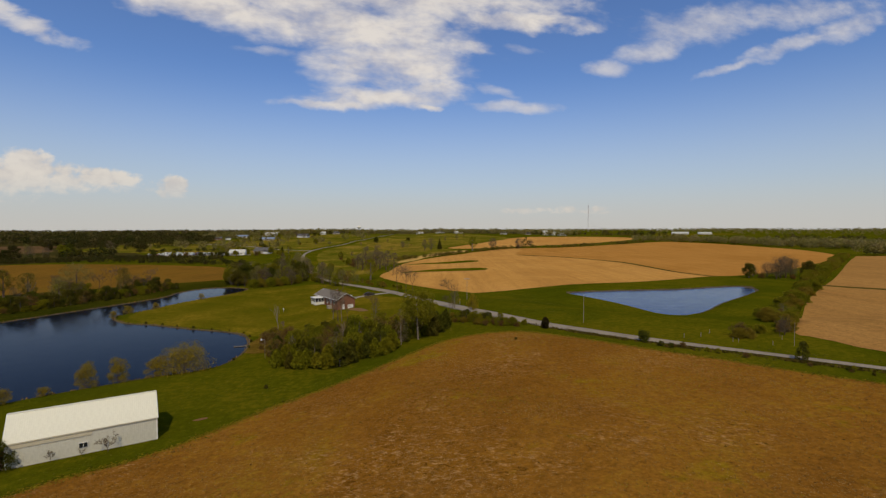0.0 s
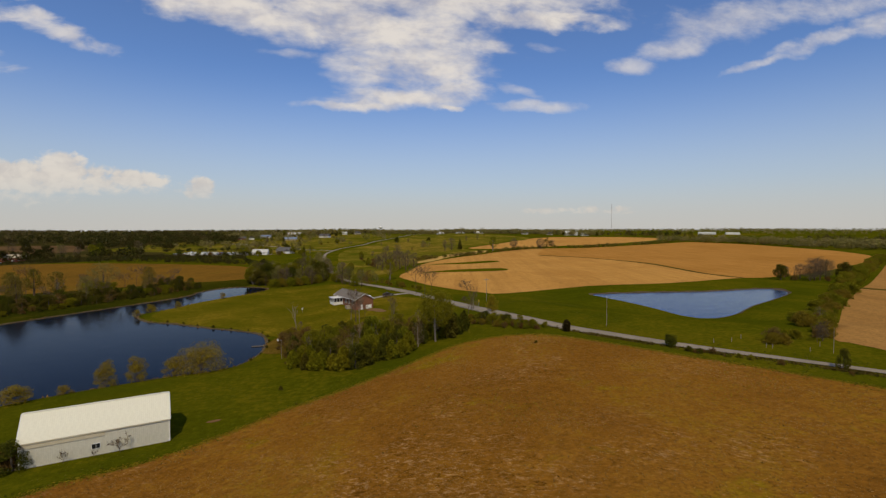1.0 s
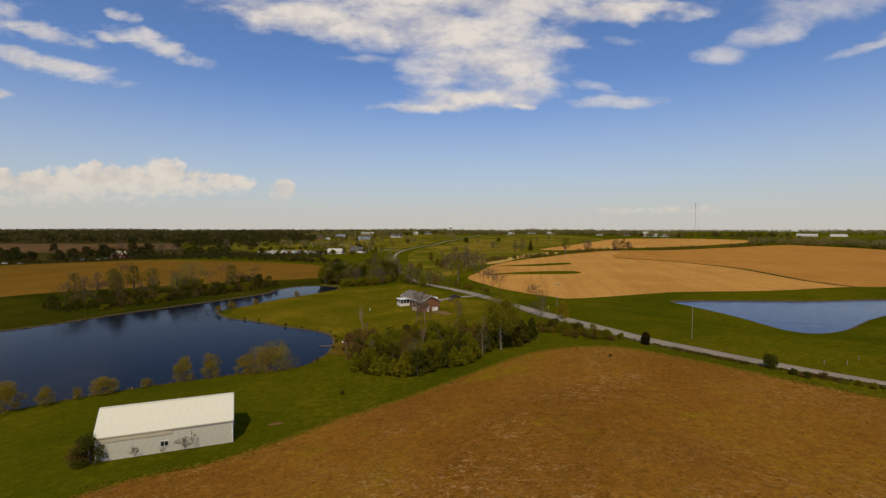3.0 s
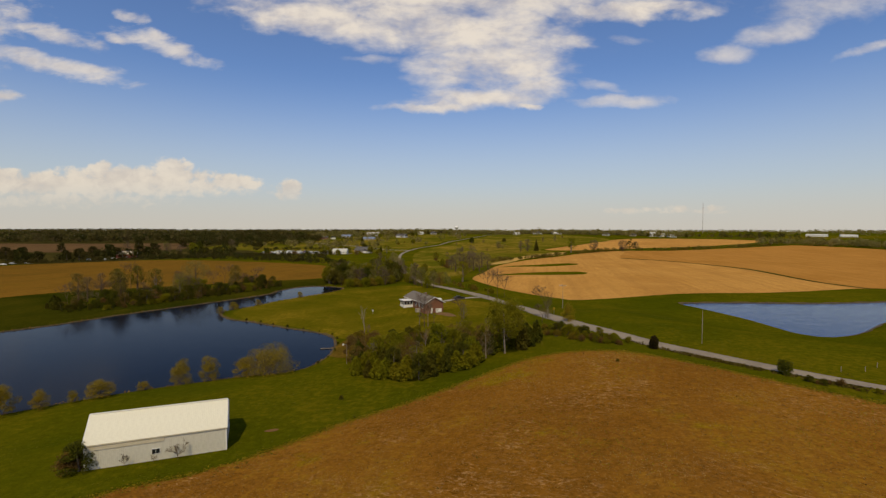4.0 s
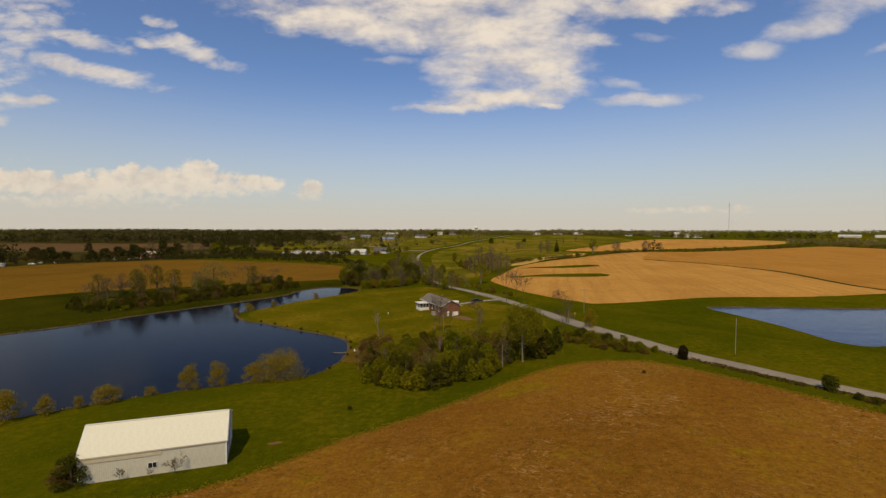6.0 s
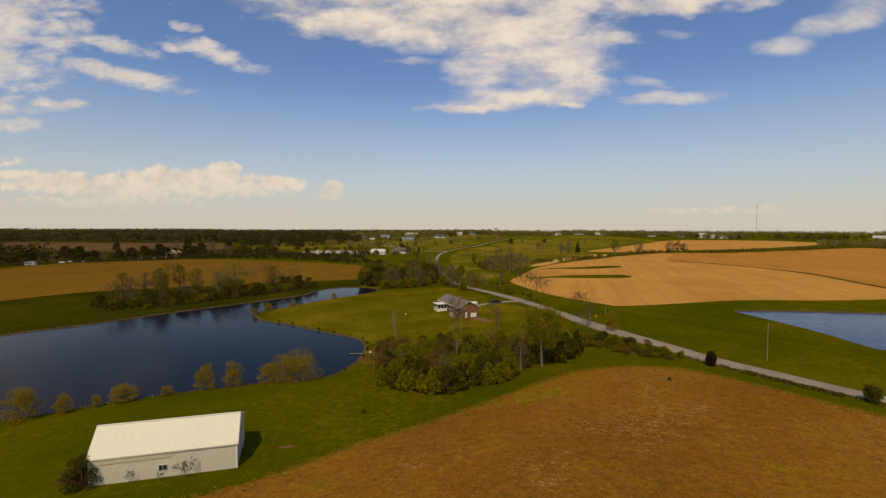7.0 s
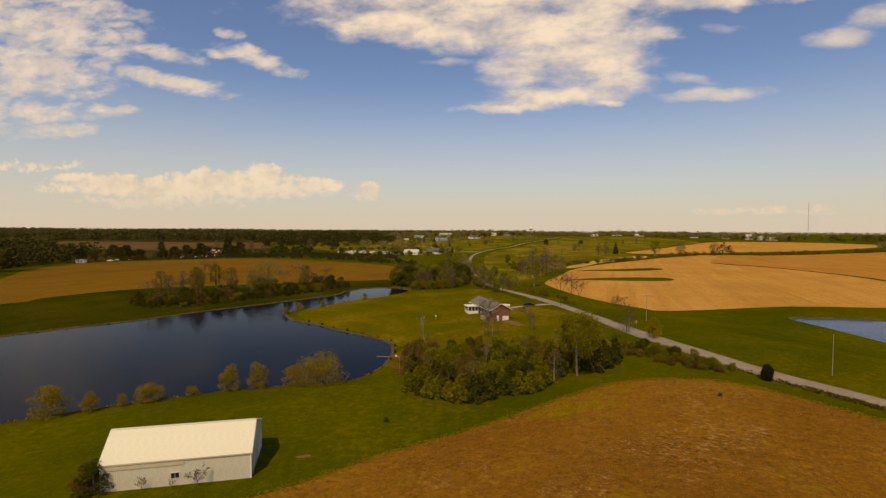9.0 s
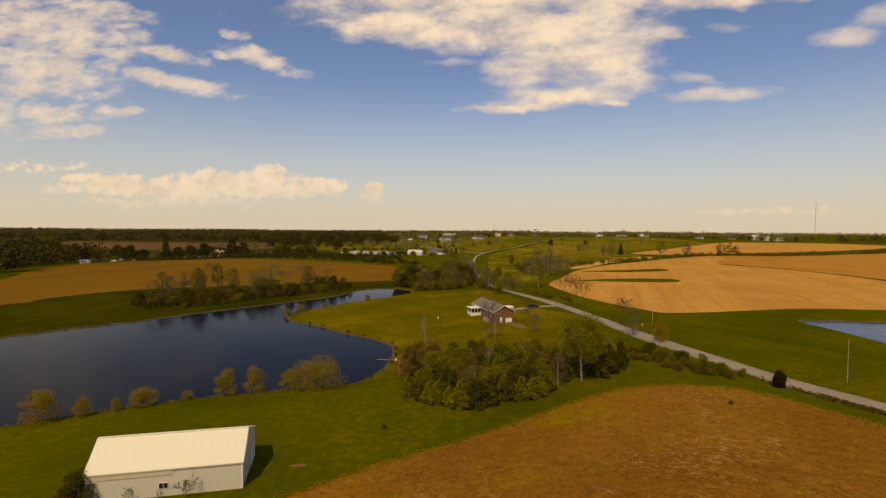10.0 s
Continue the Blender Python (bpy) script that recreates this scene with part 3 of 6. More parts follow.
ZONES = {
    "rough_plain": ([(-440, 345), (-335, 520), (-400, 640), (-440, 900), (-700, 1500), (-2300, 2600), (-3200, 1500), (-2300, 500), (-900, 60), (-600, 20), (-420, 170), (-458, 300)], HEATH),
    "bank_pasture": ([(-340, 20), (-240, 30), (-190, 70), (-160, 128), (-140, 190), (-128, 226), (-131, 250), (-118, 264), (-128, 290), (-160, 285), (-230, 235), (-260, 190), (-350, 130)], SHADED_GRASS),
    "lawn": ([(-112, 172), (-96, 160), (-70, 150.5), (-56, 141), (-46, 134), (-28, 138), (-12, 136), (-6, 160), (-14, 190), (-28, 205), (-45, 238), (-64, 268), (-84, 262), (-98, 250), (-104, 226), (-112, 200)], LAWN),
    "brush_patch": ([(-53, 127), (-52, 140), (-47, 141), (-41, 133), (-38, 124), (-37, 112), (-40.5, 111), (-43, 116), (-47.5, 119)], BRUSH),
    "brown_field": ([(-70, 10), (-55, 38), (-48, 51.5), (-42.3, 57), (-35.3, 63.5), (-31, 69), (-27.4, 74.5), (-22, 79.8), (-16.3, 85.5), (-9.5, 93.5), (-3.5, 100.2), (2, 104.3),
                     (9, 105.6), (16.6, 104.9), (22.4, 101.5), (30.2, 95), (37, 88.5), (45, 82), (57, 72), (75, 60), (110, 38), (150, 14), (120, -60), (-60, -60)], SOIL),
    "amber_field": ([(-340, 80), (-300, 110), (-237, 143.5), (-240, 160), (-240, 180), (-231, 204), (-214, 224), (-184, 252), (-160, 272), (-136, 298), (-142, 328), (-184, 398),
                     (-255, 420), (-329, 430), (-386, 413), (-420, 375), (-436, 330), (-435, 291), (-410, 252), (-365, 215), (-345, 190), (-370, 130)], AMBER),
    "straw_field": ([(-38.6, 296), (-15, 238), (9, 211.5), (19, 209.3), (60, 236), (92, 248), (121, 261), (151, 276), (185, 289), (240, 330), (392, 482), (444, 617),
                     (442, 770), (392, 842), (280, 752), (167, 658), (87, 630), (44, 568), (-2, 470), (-30, 402), (-37, 334)], STRAW),
    "straw_field.001": ([(74, 101), (74.6, 98), (76.4, 93.3), (80, 84), (100, 74), (150, 60), (500, 300), (620, 470), (424, 470), (386, 453), (224, 275), (175, 223), (136, 180), (88, 119)], TAN_FIELD),
    "stubble_field": ([(80, 500), (120, 455), (145, 394), (149, 306), (155.5, 278), (185, 289), (240, 330), (392, 482), (444, 617), (442, 770), (392, 842), (280, 752), (167, 658), (112, 636), (92, 580)], RUST_FIELD),
    "straw_field.002": ([(6, 634), (60, 758), (160, 940), (330, 1040), (400, 1030), (350, 905), (226, 762), (134, 697), (58, 640)], STRAW),
    "scrubland": ([(-70, 302), (-50, 335), (-44, 400), (-12, 478), (30, 570), (0, 634), (54, 758), (120, 890), (80, 1010), (-40, 1110), (-92, 1080), (-105, 975), (-122, 880), (-136, 820),
                   (-142, 755), (-156, 678), (-152, 598), (-131, 505), (-104, 413), (-86, 358)], SCRUB),
    "rough_pasture": ([(-176, 612), (-182, 680), (-168, 760), (-160, 830), (-148, 890), (-132, 985), (-240, 1050), (-380, 965), (-335, 830), (-285, 700), (-215, 640)], SCRUB),
    "grass_strip": ([(-30, 311), (-9, 325), (27, 343), (29, 325), (6, 312)], GRASS),
    "grass_strip.001": ([(-30, 378), (-4, 400), (23, 423), (31, 410), (3, 385)], GRASS),
    "yellow_meadow": ([(-122, 770), (-112, 818), (-80, 822), (-42, 732), (-15, 612), (-30, 580), (-70, 650), (-102, 705)], MEADOW),
    "sandy_bank": ([(-37, 412), (-40, 432), (-26, 482), (-6, 540), (22, 588), (30, 576), (6, 512), (-16, 462), (-26, 424)], BARE_BANK),
    "far_pasture": ([(560, 1240), (720, 1330), (900, 1480), (960, 1620), (760, 1640), (640, 1480)], LAWN),
    "far_pasture.001": ([(-490, 640), (-330, 600), (-200, 600), (-182, 690), (-215, 720), (-300, 790), (-300, 860), (-470, 850)], SCRUB),
    "brown_field.001": ([(-780, 478), (-667, 492), (-568, 520), (-500, 608), (-552, 680), (-597, 735), (-778, 708), (-928, 682), (-1010, 640)], DULL_FIELD),
    "field_drain": ([(79, 497), (119, 452), (143, 393), (147, 306), (153.5, 279), (157.5, 279), (151, 306), (148, 394), (122, 456), (83, 503)], DRY_GRASS),
    "field_drain.001": ([(181, 232), (186, 233), (205, 217), (320, 130), (316, 127), (198, 214)], DRY_GRASS),
    "clay_patch": ([(-33.5, 175.8), (-29.6, 173.6), (-26.4, 167.5), (-25.6, 165), (-28.5, 165.8), (-31, 169.6), (-34.2, 172.6)], CLAY),
    "clay_patch.001": ([(-38, 72.4), (-37.0, 73.1), (-36.1, 73.2), (-35.9, 72.6), (-37, 72.1)], CLAY),
    "gravel_yard": ([(-335, 548), (-290, 549), (-238, 556), (-226, 574), (-262, 580), (-330, 576)], GRAVEL),
    "shore_mud": (None, MUD),
    "shore_mud.001": (None, MUD),
    "farm_track": (None, TRACK),
    "farm_track.001": (None, TRACK),
    "road_shoulder": (None, GRAVEL),
    "driveway": (None, GRAVEL),
    "road": (None, ASPHALT),
    "side_road": (None, GRAVEL),
}
LABELS = {"rough_plain": "dull brown-green rough land under the woods",
          "bank_pasture": "green pasture on the lake's far bank, shade put into its colour", "stubble_field": "rusty brown stubble beyond a narrow drain", "sandy_bank": "pale sandy bank at the straw field's edge", "lawn": "olive green rough lawn round the brick house",
          "brush_patch": "brown dead brush beside the lake", "far_pasture": "pale green pasture round far white sheds",
          "road_shoulder": "broken pale gravel shoulder beside the road",
          "brown_field": "bare brown field with stubble and yellow weeds", "amber_field": "amber dry stubble field beyond the lake",
          "straw_field": "straw-coloured harvested field with grassy edges", "grass_strip": "strip of green grass left in the straw field",
          "field_drain": "narrow dark grassy drain across the straw field",
          "gravel_yard": "pale gravel storage yard full of vehicles",
          "rough_pasture": "rough yellow-brown pasture round the far houses",
          "scrubland": "rough scrubby grass beside the road",
          "shore_mud": "muddy dark rim along the water",
          "farm_track": "pale wheel track worn in the grass",
          "yellow_meadow": "yellowish rough meadow beside the road", "clay_patch": "patch of bare reddish clay in the grass",
          "driveway": "pale gravel driveway to the brick house", "road": "worn grey country road winding through the fields",
          "side_road": "pale gravel lane off the country road"}


def build_land():
    from mathutils.geometry import delaunay_2d_cdt

    rings, spread = [], random.Random(4)
    places = []
    r = 3.0
    while r < 4900:
        front = [radians(v) for v in np.arange(-78, 78.1, 1.15)]
        back = [radians(v) for v in np.arange(84, 277, 8.0)]
        for a in front + back:
            k = r * (1 + spread.uniform(-0.008, 0.008))
            places.append(Vector((k * math.sin(a + 0.05), 25 + k * math.cos(a + 0.05))))
        r *= 1.036 if r > 60 else 1.1
    for a in range(0, 360, 4):
        places.append(Vector((4900 * math.sin(radians(a)), 25 + 4900 * math.cos(radians(a)))))
    faces, names = [], []

    def outline(points, name):
        turn = sum(points[k - 1][0] * points[k][1] - points[k][0] * points[k - 1][1] for k in range(len(points)))
        points = points if turn > 0 else points[::-1]
        at = len(places)
        places.extend(Vector(p[:2]) for p in points)
        faces.append(list(range(at, at + len(points))))
        names.append(name)

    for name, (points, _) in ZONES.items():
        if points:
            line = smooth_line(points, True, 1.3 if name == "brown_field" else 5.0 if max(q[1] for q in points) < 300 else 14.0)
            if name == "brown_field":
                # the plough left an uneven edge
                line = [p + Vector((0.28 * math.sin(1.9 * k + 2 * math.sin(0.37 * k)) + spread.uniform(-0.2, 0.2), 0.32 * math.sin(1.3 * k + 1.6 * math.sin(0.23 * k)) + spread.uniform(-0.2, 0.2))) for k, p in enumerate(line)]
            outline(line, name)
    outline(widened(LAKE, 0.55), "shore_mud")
    outline(widened(POND, 1.1), "shore_mud.001")
    outline(ribbon([p + Vector((-0.8, 0.2)) for p in TRACK_LINE], 0.2), "farm_track")
    outline(ribbon([p + Vector((0.8, -0.2)) for p in TRACK_LINE], 0.2), "farm_track.001")
    outline(ribbon(DRIVE_LINE, 1.7), "driveway")
    outline(ribbon(SIDE_LINE, 2.5), "side_road")
    edge_line = [p + Vector((-0.2, -0.3)) for p in ROAD_LINE if 100 < p.y < 240]
    outline(ribbon(edge_line, 1.9), "road_shoulder")
    outline(ribbon(ROAD_LINE, ROAD_HALF), "road")
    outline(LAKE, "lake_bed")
    outline(POND, "pond_bed")
    verts, _, tris, _, _, origin = delaunay_2d_cdt(places, [], faces, 0, 0.01)
    x, y = np.array([v[0] for v in verts]), np.array([v[1] for v in verts])
    z = height(x, y)
    solid = np.stack([x, y, z], 1)
    order = list(ZONES) + ["lake_bed", "pond_bed"]
    zone_of = []
    for k, tri in enumerate(tris):
        kinds = [names[o] for o in origin[k]]
        zone_of.append(max(kinds, key=order.index) if kinds else "")
    # orient upward
    tris = [t if (x[t[1]] - x[t[0]]) * (y[t[2]] - y[t[0]]) - (x[t[2]] - x[t[0]]) * (y[t[1]] - y[t[0]]) > 0 else t[::-1] for t in map(list, tris)]
    ground = raw("ground", solid, tris, GRASS, smooth=True)
    ground.data.materials.append(MUD)
    for k, zone in enumerate(zone_of):
        if zone.endswith("bed"):
            ground.data.polygons[k].material_index = 1
    tagged(ground, "gently rolling green grassland under the fields", "ground", kind="structure")
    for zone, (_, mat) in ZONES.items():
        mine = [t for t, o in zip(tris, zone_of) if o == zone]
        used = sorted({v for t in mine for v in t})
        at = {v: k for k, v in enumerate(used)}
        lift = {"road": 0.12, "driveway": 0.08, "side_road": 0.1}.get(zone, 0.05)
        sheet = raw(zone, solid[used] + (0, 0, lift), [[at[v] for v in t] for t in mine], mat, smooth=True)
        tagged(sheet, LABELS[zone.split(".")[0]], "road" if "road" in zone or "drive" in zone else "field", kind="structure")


def build_water(name, outline, level, mat, label):
    centre = sum(outline, Vector((0, 0))) / len(outline)
    bm = bmesh.new()
    verts = [bm.verts.new((*(p + (p - centre).normalized() * 0.4), level)) for p in outline]
    bm.faces.new(verts)
    bmesh.ops.triangulate(bm, faces=bm.faces)
    bmesh.ops.recalc_face_normals(bm, faces=bm.faces)
    if bm.faces[:][0].normal.z < 0:
        bmesh.ops.reverse_faces(bm, faces=bm.faces)
    tagged(part(name, bm, mat, None), label, "water", kind="structure")


build_land()
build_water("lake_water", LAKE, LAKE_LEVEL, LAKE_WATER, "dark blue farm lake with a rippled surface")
build_water("pond_water", POND, POND_LEVEL, POND_WATER, "small bright blue pond in the grass")


# ---- barn ----
def ribbed_sheet(width, length, ribs=4, rise=0.013):
    """A metal sheet in x and y with raised ribs along y."""
    verts, faces = [], []
    xs, zs = [0.0], [0.0]
    for k in range(ribs):
        c = width * (k + 0.5) / ribs
        xs += [c - 0.045, c - 0.02, c + 0.02, c + 0.045]
        zs += [0, rise, rise, 0]
    xs.append(width)
    zs.append(0.0)
    for y in (0.0, length):
        verts += [(x, y, z) for x, z in zip(xs, zs)]
    faces = [(k, k + 1, len(xs) + k + 1, len(xs) + k) for k in range(len(xs) - 1)]
    return verts, faces


def shared_pieces(name, verts, faces, mat, parent, poses):
    first = raw(name, verts, faces, mat, parent)
    first.matrix_basis = poses[0]
    for m in poses[1:]:
        ob = new(name, first.data)
        ob.parent, ob.matrix_basis = parent, m


def build_barn():
    """Front wall along -x from the origin, at y = 0; the barn reaches back to y = depth."""
    long, deep, eave, ridge, back, mid = 15.9, 8.3, 3.15, 5.75, 4.0, 3.5
    barn = thing("barn", pose(*BARN_AT, 0, 0, BARN_TURN), "long white metal barn with a white gable roof", "barn")
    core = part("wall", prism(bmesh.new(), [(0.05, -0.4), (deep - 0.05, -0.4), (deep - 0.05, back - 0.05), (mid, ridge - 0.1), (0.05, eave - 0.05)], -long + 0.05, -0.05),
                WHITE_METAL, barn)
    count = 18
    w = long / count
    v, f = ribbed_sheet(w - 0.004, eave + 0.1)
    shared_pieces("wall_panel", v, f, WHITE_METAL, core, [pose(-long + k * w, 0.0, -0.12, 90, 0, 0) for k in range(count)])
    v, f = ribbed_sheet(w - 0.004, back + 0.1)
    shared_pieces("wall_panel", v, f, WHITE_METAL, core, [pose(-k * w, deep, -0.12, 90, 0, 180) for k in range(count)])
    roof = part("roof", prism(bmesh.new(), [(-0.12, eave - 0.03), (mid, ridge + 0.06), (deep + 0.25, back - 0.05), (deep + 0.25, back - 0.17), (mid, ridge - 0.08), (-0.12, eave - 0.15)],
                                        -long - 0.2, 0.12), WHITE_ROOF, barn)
    w = (long + 0.32) / count
    for turn, y, low, span in ((0, -0.13, eave + 0.0, mid), (180, deep + 0.26, back - 0.02, deep - mid)):
        slope = math.atan2(ridge - (eave if turn == 0 else back), span)
        v, f = ribbed_sheet(w - 0.003, span / math.cos(slope) + (0.14 if turn == 0 else 0.3), 4, 0.004)
        shared_pieces("roof_sheet", v, f, WHITE_ROOF, roof, [pose(-long - 0.2 + k * w if turn == 0 else 0.12 - k * w, y, low, math.degrees(slope), 0, turn) for k in range(count)])
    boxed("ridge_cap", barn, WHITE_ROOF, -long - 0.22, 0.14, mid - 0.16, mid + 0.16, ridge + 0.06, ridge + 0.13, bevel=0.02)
    boxed("fascia", barn, EAVE_TRIM, -long - 0.2, 0.12, -0.16, -0.125, eave - 0.16, eave - 0.03, label="tan eave trim")
    for x in (0.14, -long - 0.22):
        for y, z in ((-0.14, eave - 0.07), (deep + 0.27, back - 0.1)):
            part("rake_trim", rod(bmesh.new(), (x, y, z), (x, mid, ridge + 0.02), 0.07, 0.07, 4), WHITE_PAINT, barn)
    for x in (0.0, -long):
        for y, top in ((0.0, eave), (deep, back)):
            boxed("corner_trim", barn, WHITE_PAINT, x - 0.07, x + 0.07, y - 0.07, y + 0.07, -0.3, top - 0.15)
    # Tan strip over the left half of the front, darker than the wall.
    boxed("eave_strip", barn, EAVE_TRIM, -long + 0.1, -7.3, -0.09, -0.02, eave - 0.72, eave - 0.26, label="tan strip under the eave")
    window = boxed("window", barn, WHITE_PAINT, -8.75, -7.75, -0.09, -0.035, 0.9, 1.62, bevel=0.01)
    for x in (-8.69, -8.23):
        boxed("pane", window, GLASS_DARK, x, x + 0.42, -0.1, -0.08, 0.96, 1.56)
    boxed("small_door", barn, WHITE_PAINT, 0.0, 0.06, 5.6, 6.8, -0.05, 2.05, label="plain white side door")
    boxed("footing", barn, GRAVEL, -long - 0.08, 0.08, -0.08, deep + 0.08, -0.6, 0.06)


build_barn()


# ---- houses ----
def add_window(parent, x0, x1, y, z0, z1, out=-1):
    """A framed window in a wall that faces along y."""
    a, b = sorted((y, y + out * 0.06))
    window = boxed("window", parent, WHITE_PAINT, x0 - 0.08, x1 + 0.08, a, b, z0 - 0.08, z1 + 0.08)
    a, b = sorted((y + out * 0.05, y + out * 0.075))
    mid = (x0 + x1) / 2
    for p, q in ((x0, mid - 0.03), (mid + 0.03, x1)):
        boxed("pane", window, GLASS_DARK, p, q, a, b, z0, z1)
    return window


def build_brick_house():
    """Origin at the gable's near corner; the house runs along +y, its gable faces -y."""
    wide, long, eave, ridge = 6.9, 19.2, 3.85, 5.75
    base = on_ground(-34, 174) - 0.15
    house = thing("house", pose(-37.9, 173.4, base, 0, 0, 37.3), "red brick bungalow with grey shingle roof and white trim", "house")
    part("wall", prism(bmesh.new(), [(0.0, -2.0), (long, -2.0), (long, eave), (0.0, eave)], 0.0, wide), BRICK, house, "red brick walls")
    # gables
    for y0, y1 in ((0.0, 0.25), (long - 0.25, long)):
        bm = bmesh.new()
        a = [bm.verts.new((x, y0, z)) for x, z in ((0, eave), (wide, eave), (wide / 2, ridge - 0.1))]
        b = [bm.verts.new((x, y1, z)) for x, z in ((0, eave), (wide, eave), (wide / 2, ridge - 0.1))]
        bm.faces.new(a)
        bm.faces.new(b[::-1])
        for k in range(3):
            bm.faces.new((a[k], b[k], b[(k + 1) % 3], a[(k + 1) % 3]))
        bmesh.ops.recalc_face_normals(bm, faces=bm.faces)
        part("gable", bm, BRICK, house)
    tilt = math.atan2(ridge - eave, wide / 2)
    run = math.hypot(ridge - eave, wide / 2) + 0.55
    rows = 12
    step = run / rows
    for side in (0, 1):
        bm = bmesh.new()
        box(bm, 0, run, -0.5, long + 0.5, -0.12, 0.0)
        roof = part("roof", bm, SHINGLE, house)
        roof.matrix_basis = (pose(wide / 2, 0, ridge, 0, math.degrees(tilt), 0) if side == 0 else
                             pose(wide / 2, long, ridge, 0, 0, 180) @ pose(0, 0, 0, 0, math.degrees(tilt), 0))
        bm = box(bmesh.new(), 0, step + 0.06, -0.52, long + 0.52, 0.0, 0.03)
        mesh = bpy.data.meshes.new("shingle_course")
        bm.to_mesh(mesh)
        bm.free()
        mesh.materials.append(SHINGLE)
        for k in range(rows):
            ob = new("shingle_course", mesh)
            ob.parent, ob.matrix_basis = roof, pose(k * step, 0, 0.004, 0, 2.0, 0)
        boxed("gutter", house, WHITE_PAINT, *((-0.62, -0.5) if side else (wide + 0.5, wide + 0.62)), -0.5, long + 0.5, eave - 0.34, eave - 0.2)
    for y in (-0.5, long + 0.5):
        for sign in (-1, 1):
            bm = rod(bmesh.new(), (wide / 2 + sign * (wide / 2 + 0.5), y, eave - 0.3), (wide / 2, y, ridge - 0.04), 0.08, 0.08, 4)
            part("rake_board", bm, WHITE_PAINT, house)
    # walk-out gable end: garage door, side door, windows above
    door = boxed("garage_door", house, WHITE_PAINT, 4.0, 6.2, -0.09, 0.0, -0.1, 1.6, label="white panelled garage door")
    for k in range(4):
        for j in range(4):
            boxed("door_panel", door, WHITE_PAINT, 4.06 + j * 0.53, 4.52 + j * 0.53, -0.115, -0.085, -0.02 + k * 0.4, 0.32 + k * 0.4)
    boxed("side_door", house, WHITE_PAINT, 2.0, 2.8, -0.08, 0.0, -0.1, 1.85, label="white side door")
    for y0 in (2.2, 5.2, 8.2):
        win = boxed("window", house, WHITE_PAINT, -0.06, 0.0, y0 - 0.08, y0 + 1.28, 1.52, 2.88)
        for p in (y0, y0 + 0.63):
            boxed("pane", win, GLASS_DARK, -0.075, -0.05, p, p + 0.57, 1.6, 2.8)
        win = boxed("window", house, WHITE_PAINT, wide, wide + 0.06, y0 - 0.08, y0 + 1.28, 1.52, 2.88)
        for p in (y0, y0 + 0.63):
            boxed("pane", win, GLASS_DARK, wide + 0.05, wide + 0.075, p, p + 0.57, 1.6, 2.8)
    chimney = boxed("chimney", house, BRICK, 3.8, 4.4, 8.6, 9.2, 4.6, 6.1, bevel=0.02)
    boxed("cap", chimney, GRAVEL, 3.74, 4.46, 8.54, 9.26, 6.1, 6.18)
    for y in (4.0, 10.5):
        boxed("roof_vent", house, STEEL, 2.4, 2.75, y, y + 0.35, 4.7, 5.4)
    # white sun porch against the long wall
    x0, x1, y0, y1 = -3.6, -0.02, 11.4, 15.2
    porch = boxed("porch", house, WHITE_PAINT, x0, x1, y0, y1, -1.2, 1.75, label="white glazed sun porch")
    boxed("porch_roof", porch, WHITE_PAINT, x0 - 0.35, x1 - 0.5, y0 - 0.35, y1 + 0.35, 3.2, 3.42, bevel=0.04)
    for k in range(4):
        for y in (y0, y1 - 0.16):
            x = x0 + k * (x1 - x0 - 0.16) / 3
            boxed("post", porch, WHITE_PAINT, x, x + 0.16, y, y + 0.16, 1.75, 3.2)
    for k in (1, 2):
        y = y0 + k * (y1 - y0 - 0.16) / 3
        boxed("post", porch, WHITE_PAINT, x0, x0 + 0.16, y, y + 0.16, 1.75, 3.2)
    boxed("porch_glass", porch, GLASS_DARK, x0 + 0.1, x1 - 0.1, y0 + 0.06, y0 + 0.1, 1.75, 3.2)
    boxed("porch_glass", porch, GLASS_DARK, x0 + 0.06, x0 + 0.1, y0 + 0.12, y1 - 0.1, 1.75, 3.2)
    boxed("porch_glass", porch, GLASS_DARK, x0 + 0.1, x1 - 0.1, y1 - 0.1, y1 - 0.06, 1.75, 3.2)
    bm = box(bmesh.new(), -1.6, -0.2, 4.0, 5.6, -1.2, 1.2)
    part("steps", bm, GRAVEL, house)


build_brick_house()


def build_far_house(kind, m, wide, long, wall_mat, roof_mat, label, eave=2.9, ridge=5.0, group=""):
    house = thing(kind, m, label, kind.replace("_", " "), group)
    boxed("wall", house, wall_mat, -long / 2, long / 2, -wide / 2, wide / 2, -2.5, eave)
    part("roof", prism(bmesh.new(), [(-wide / 2 - 0.5, eave - 0.15), (0, ridge), (wide / 2 + 0.5, eave - 0.15), (wide / 2 + 0.5, eave - 0.3), (-wide / 2 - 0.5, eave - 0.3)],
                       -long / 2 - 0.5, long / 2 + 0.5), roof_mat, house)
    for k in range(max(2, int(long / 4))):
        x = -long / 2 + 1.6 + k * (long - 2.4) / max(2, int(long / 4))
        add_window(house, x, x + 1.2, -wide / 2, 1.0, 2.2)
    boxed("door", house, WHITE_PAINT, -0.5, 0.5, -wide / 2 - 0.06, -wide / 2, 0.0, 2.05)
    return house


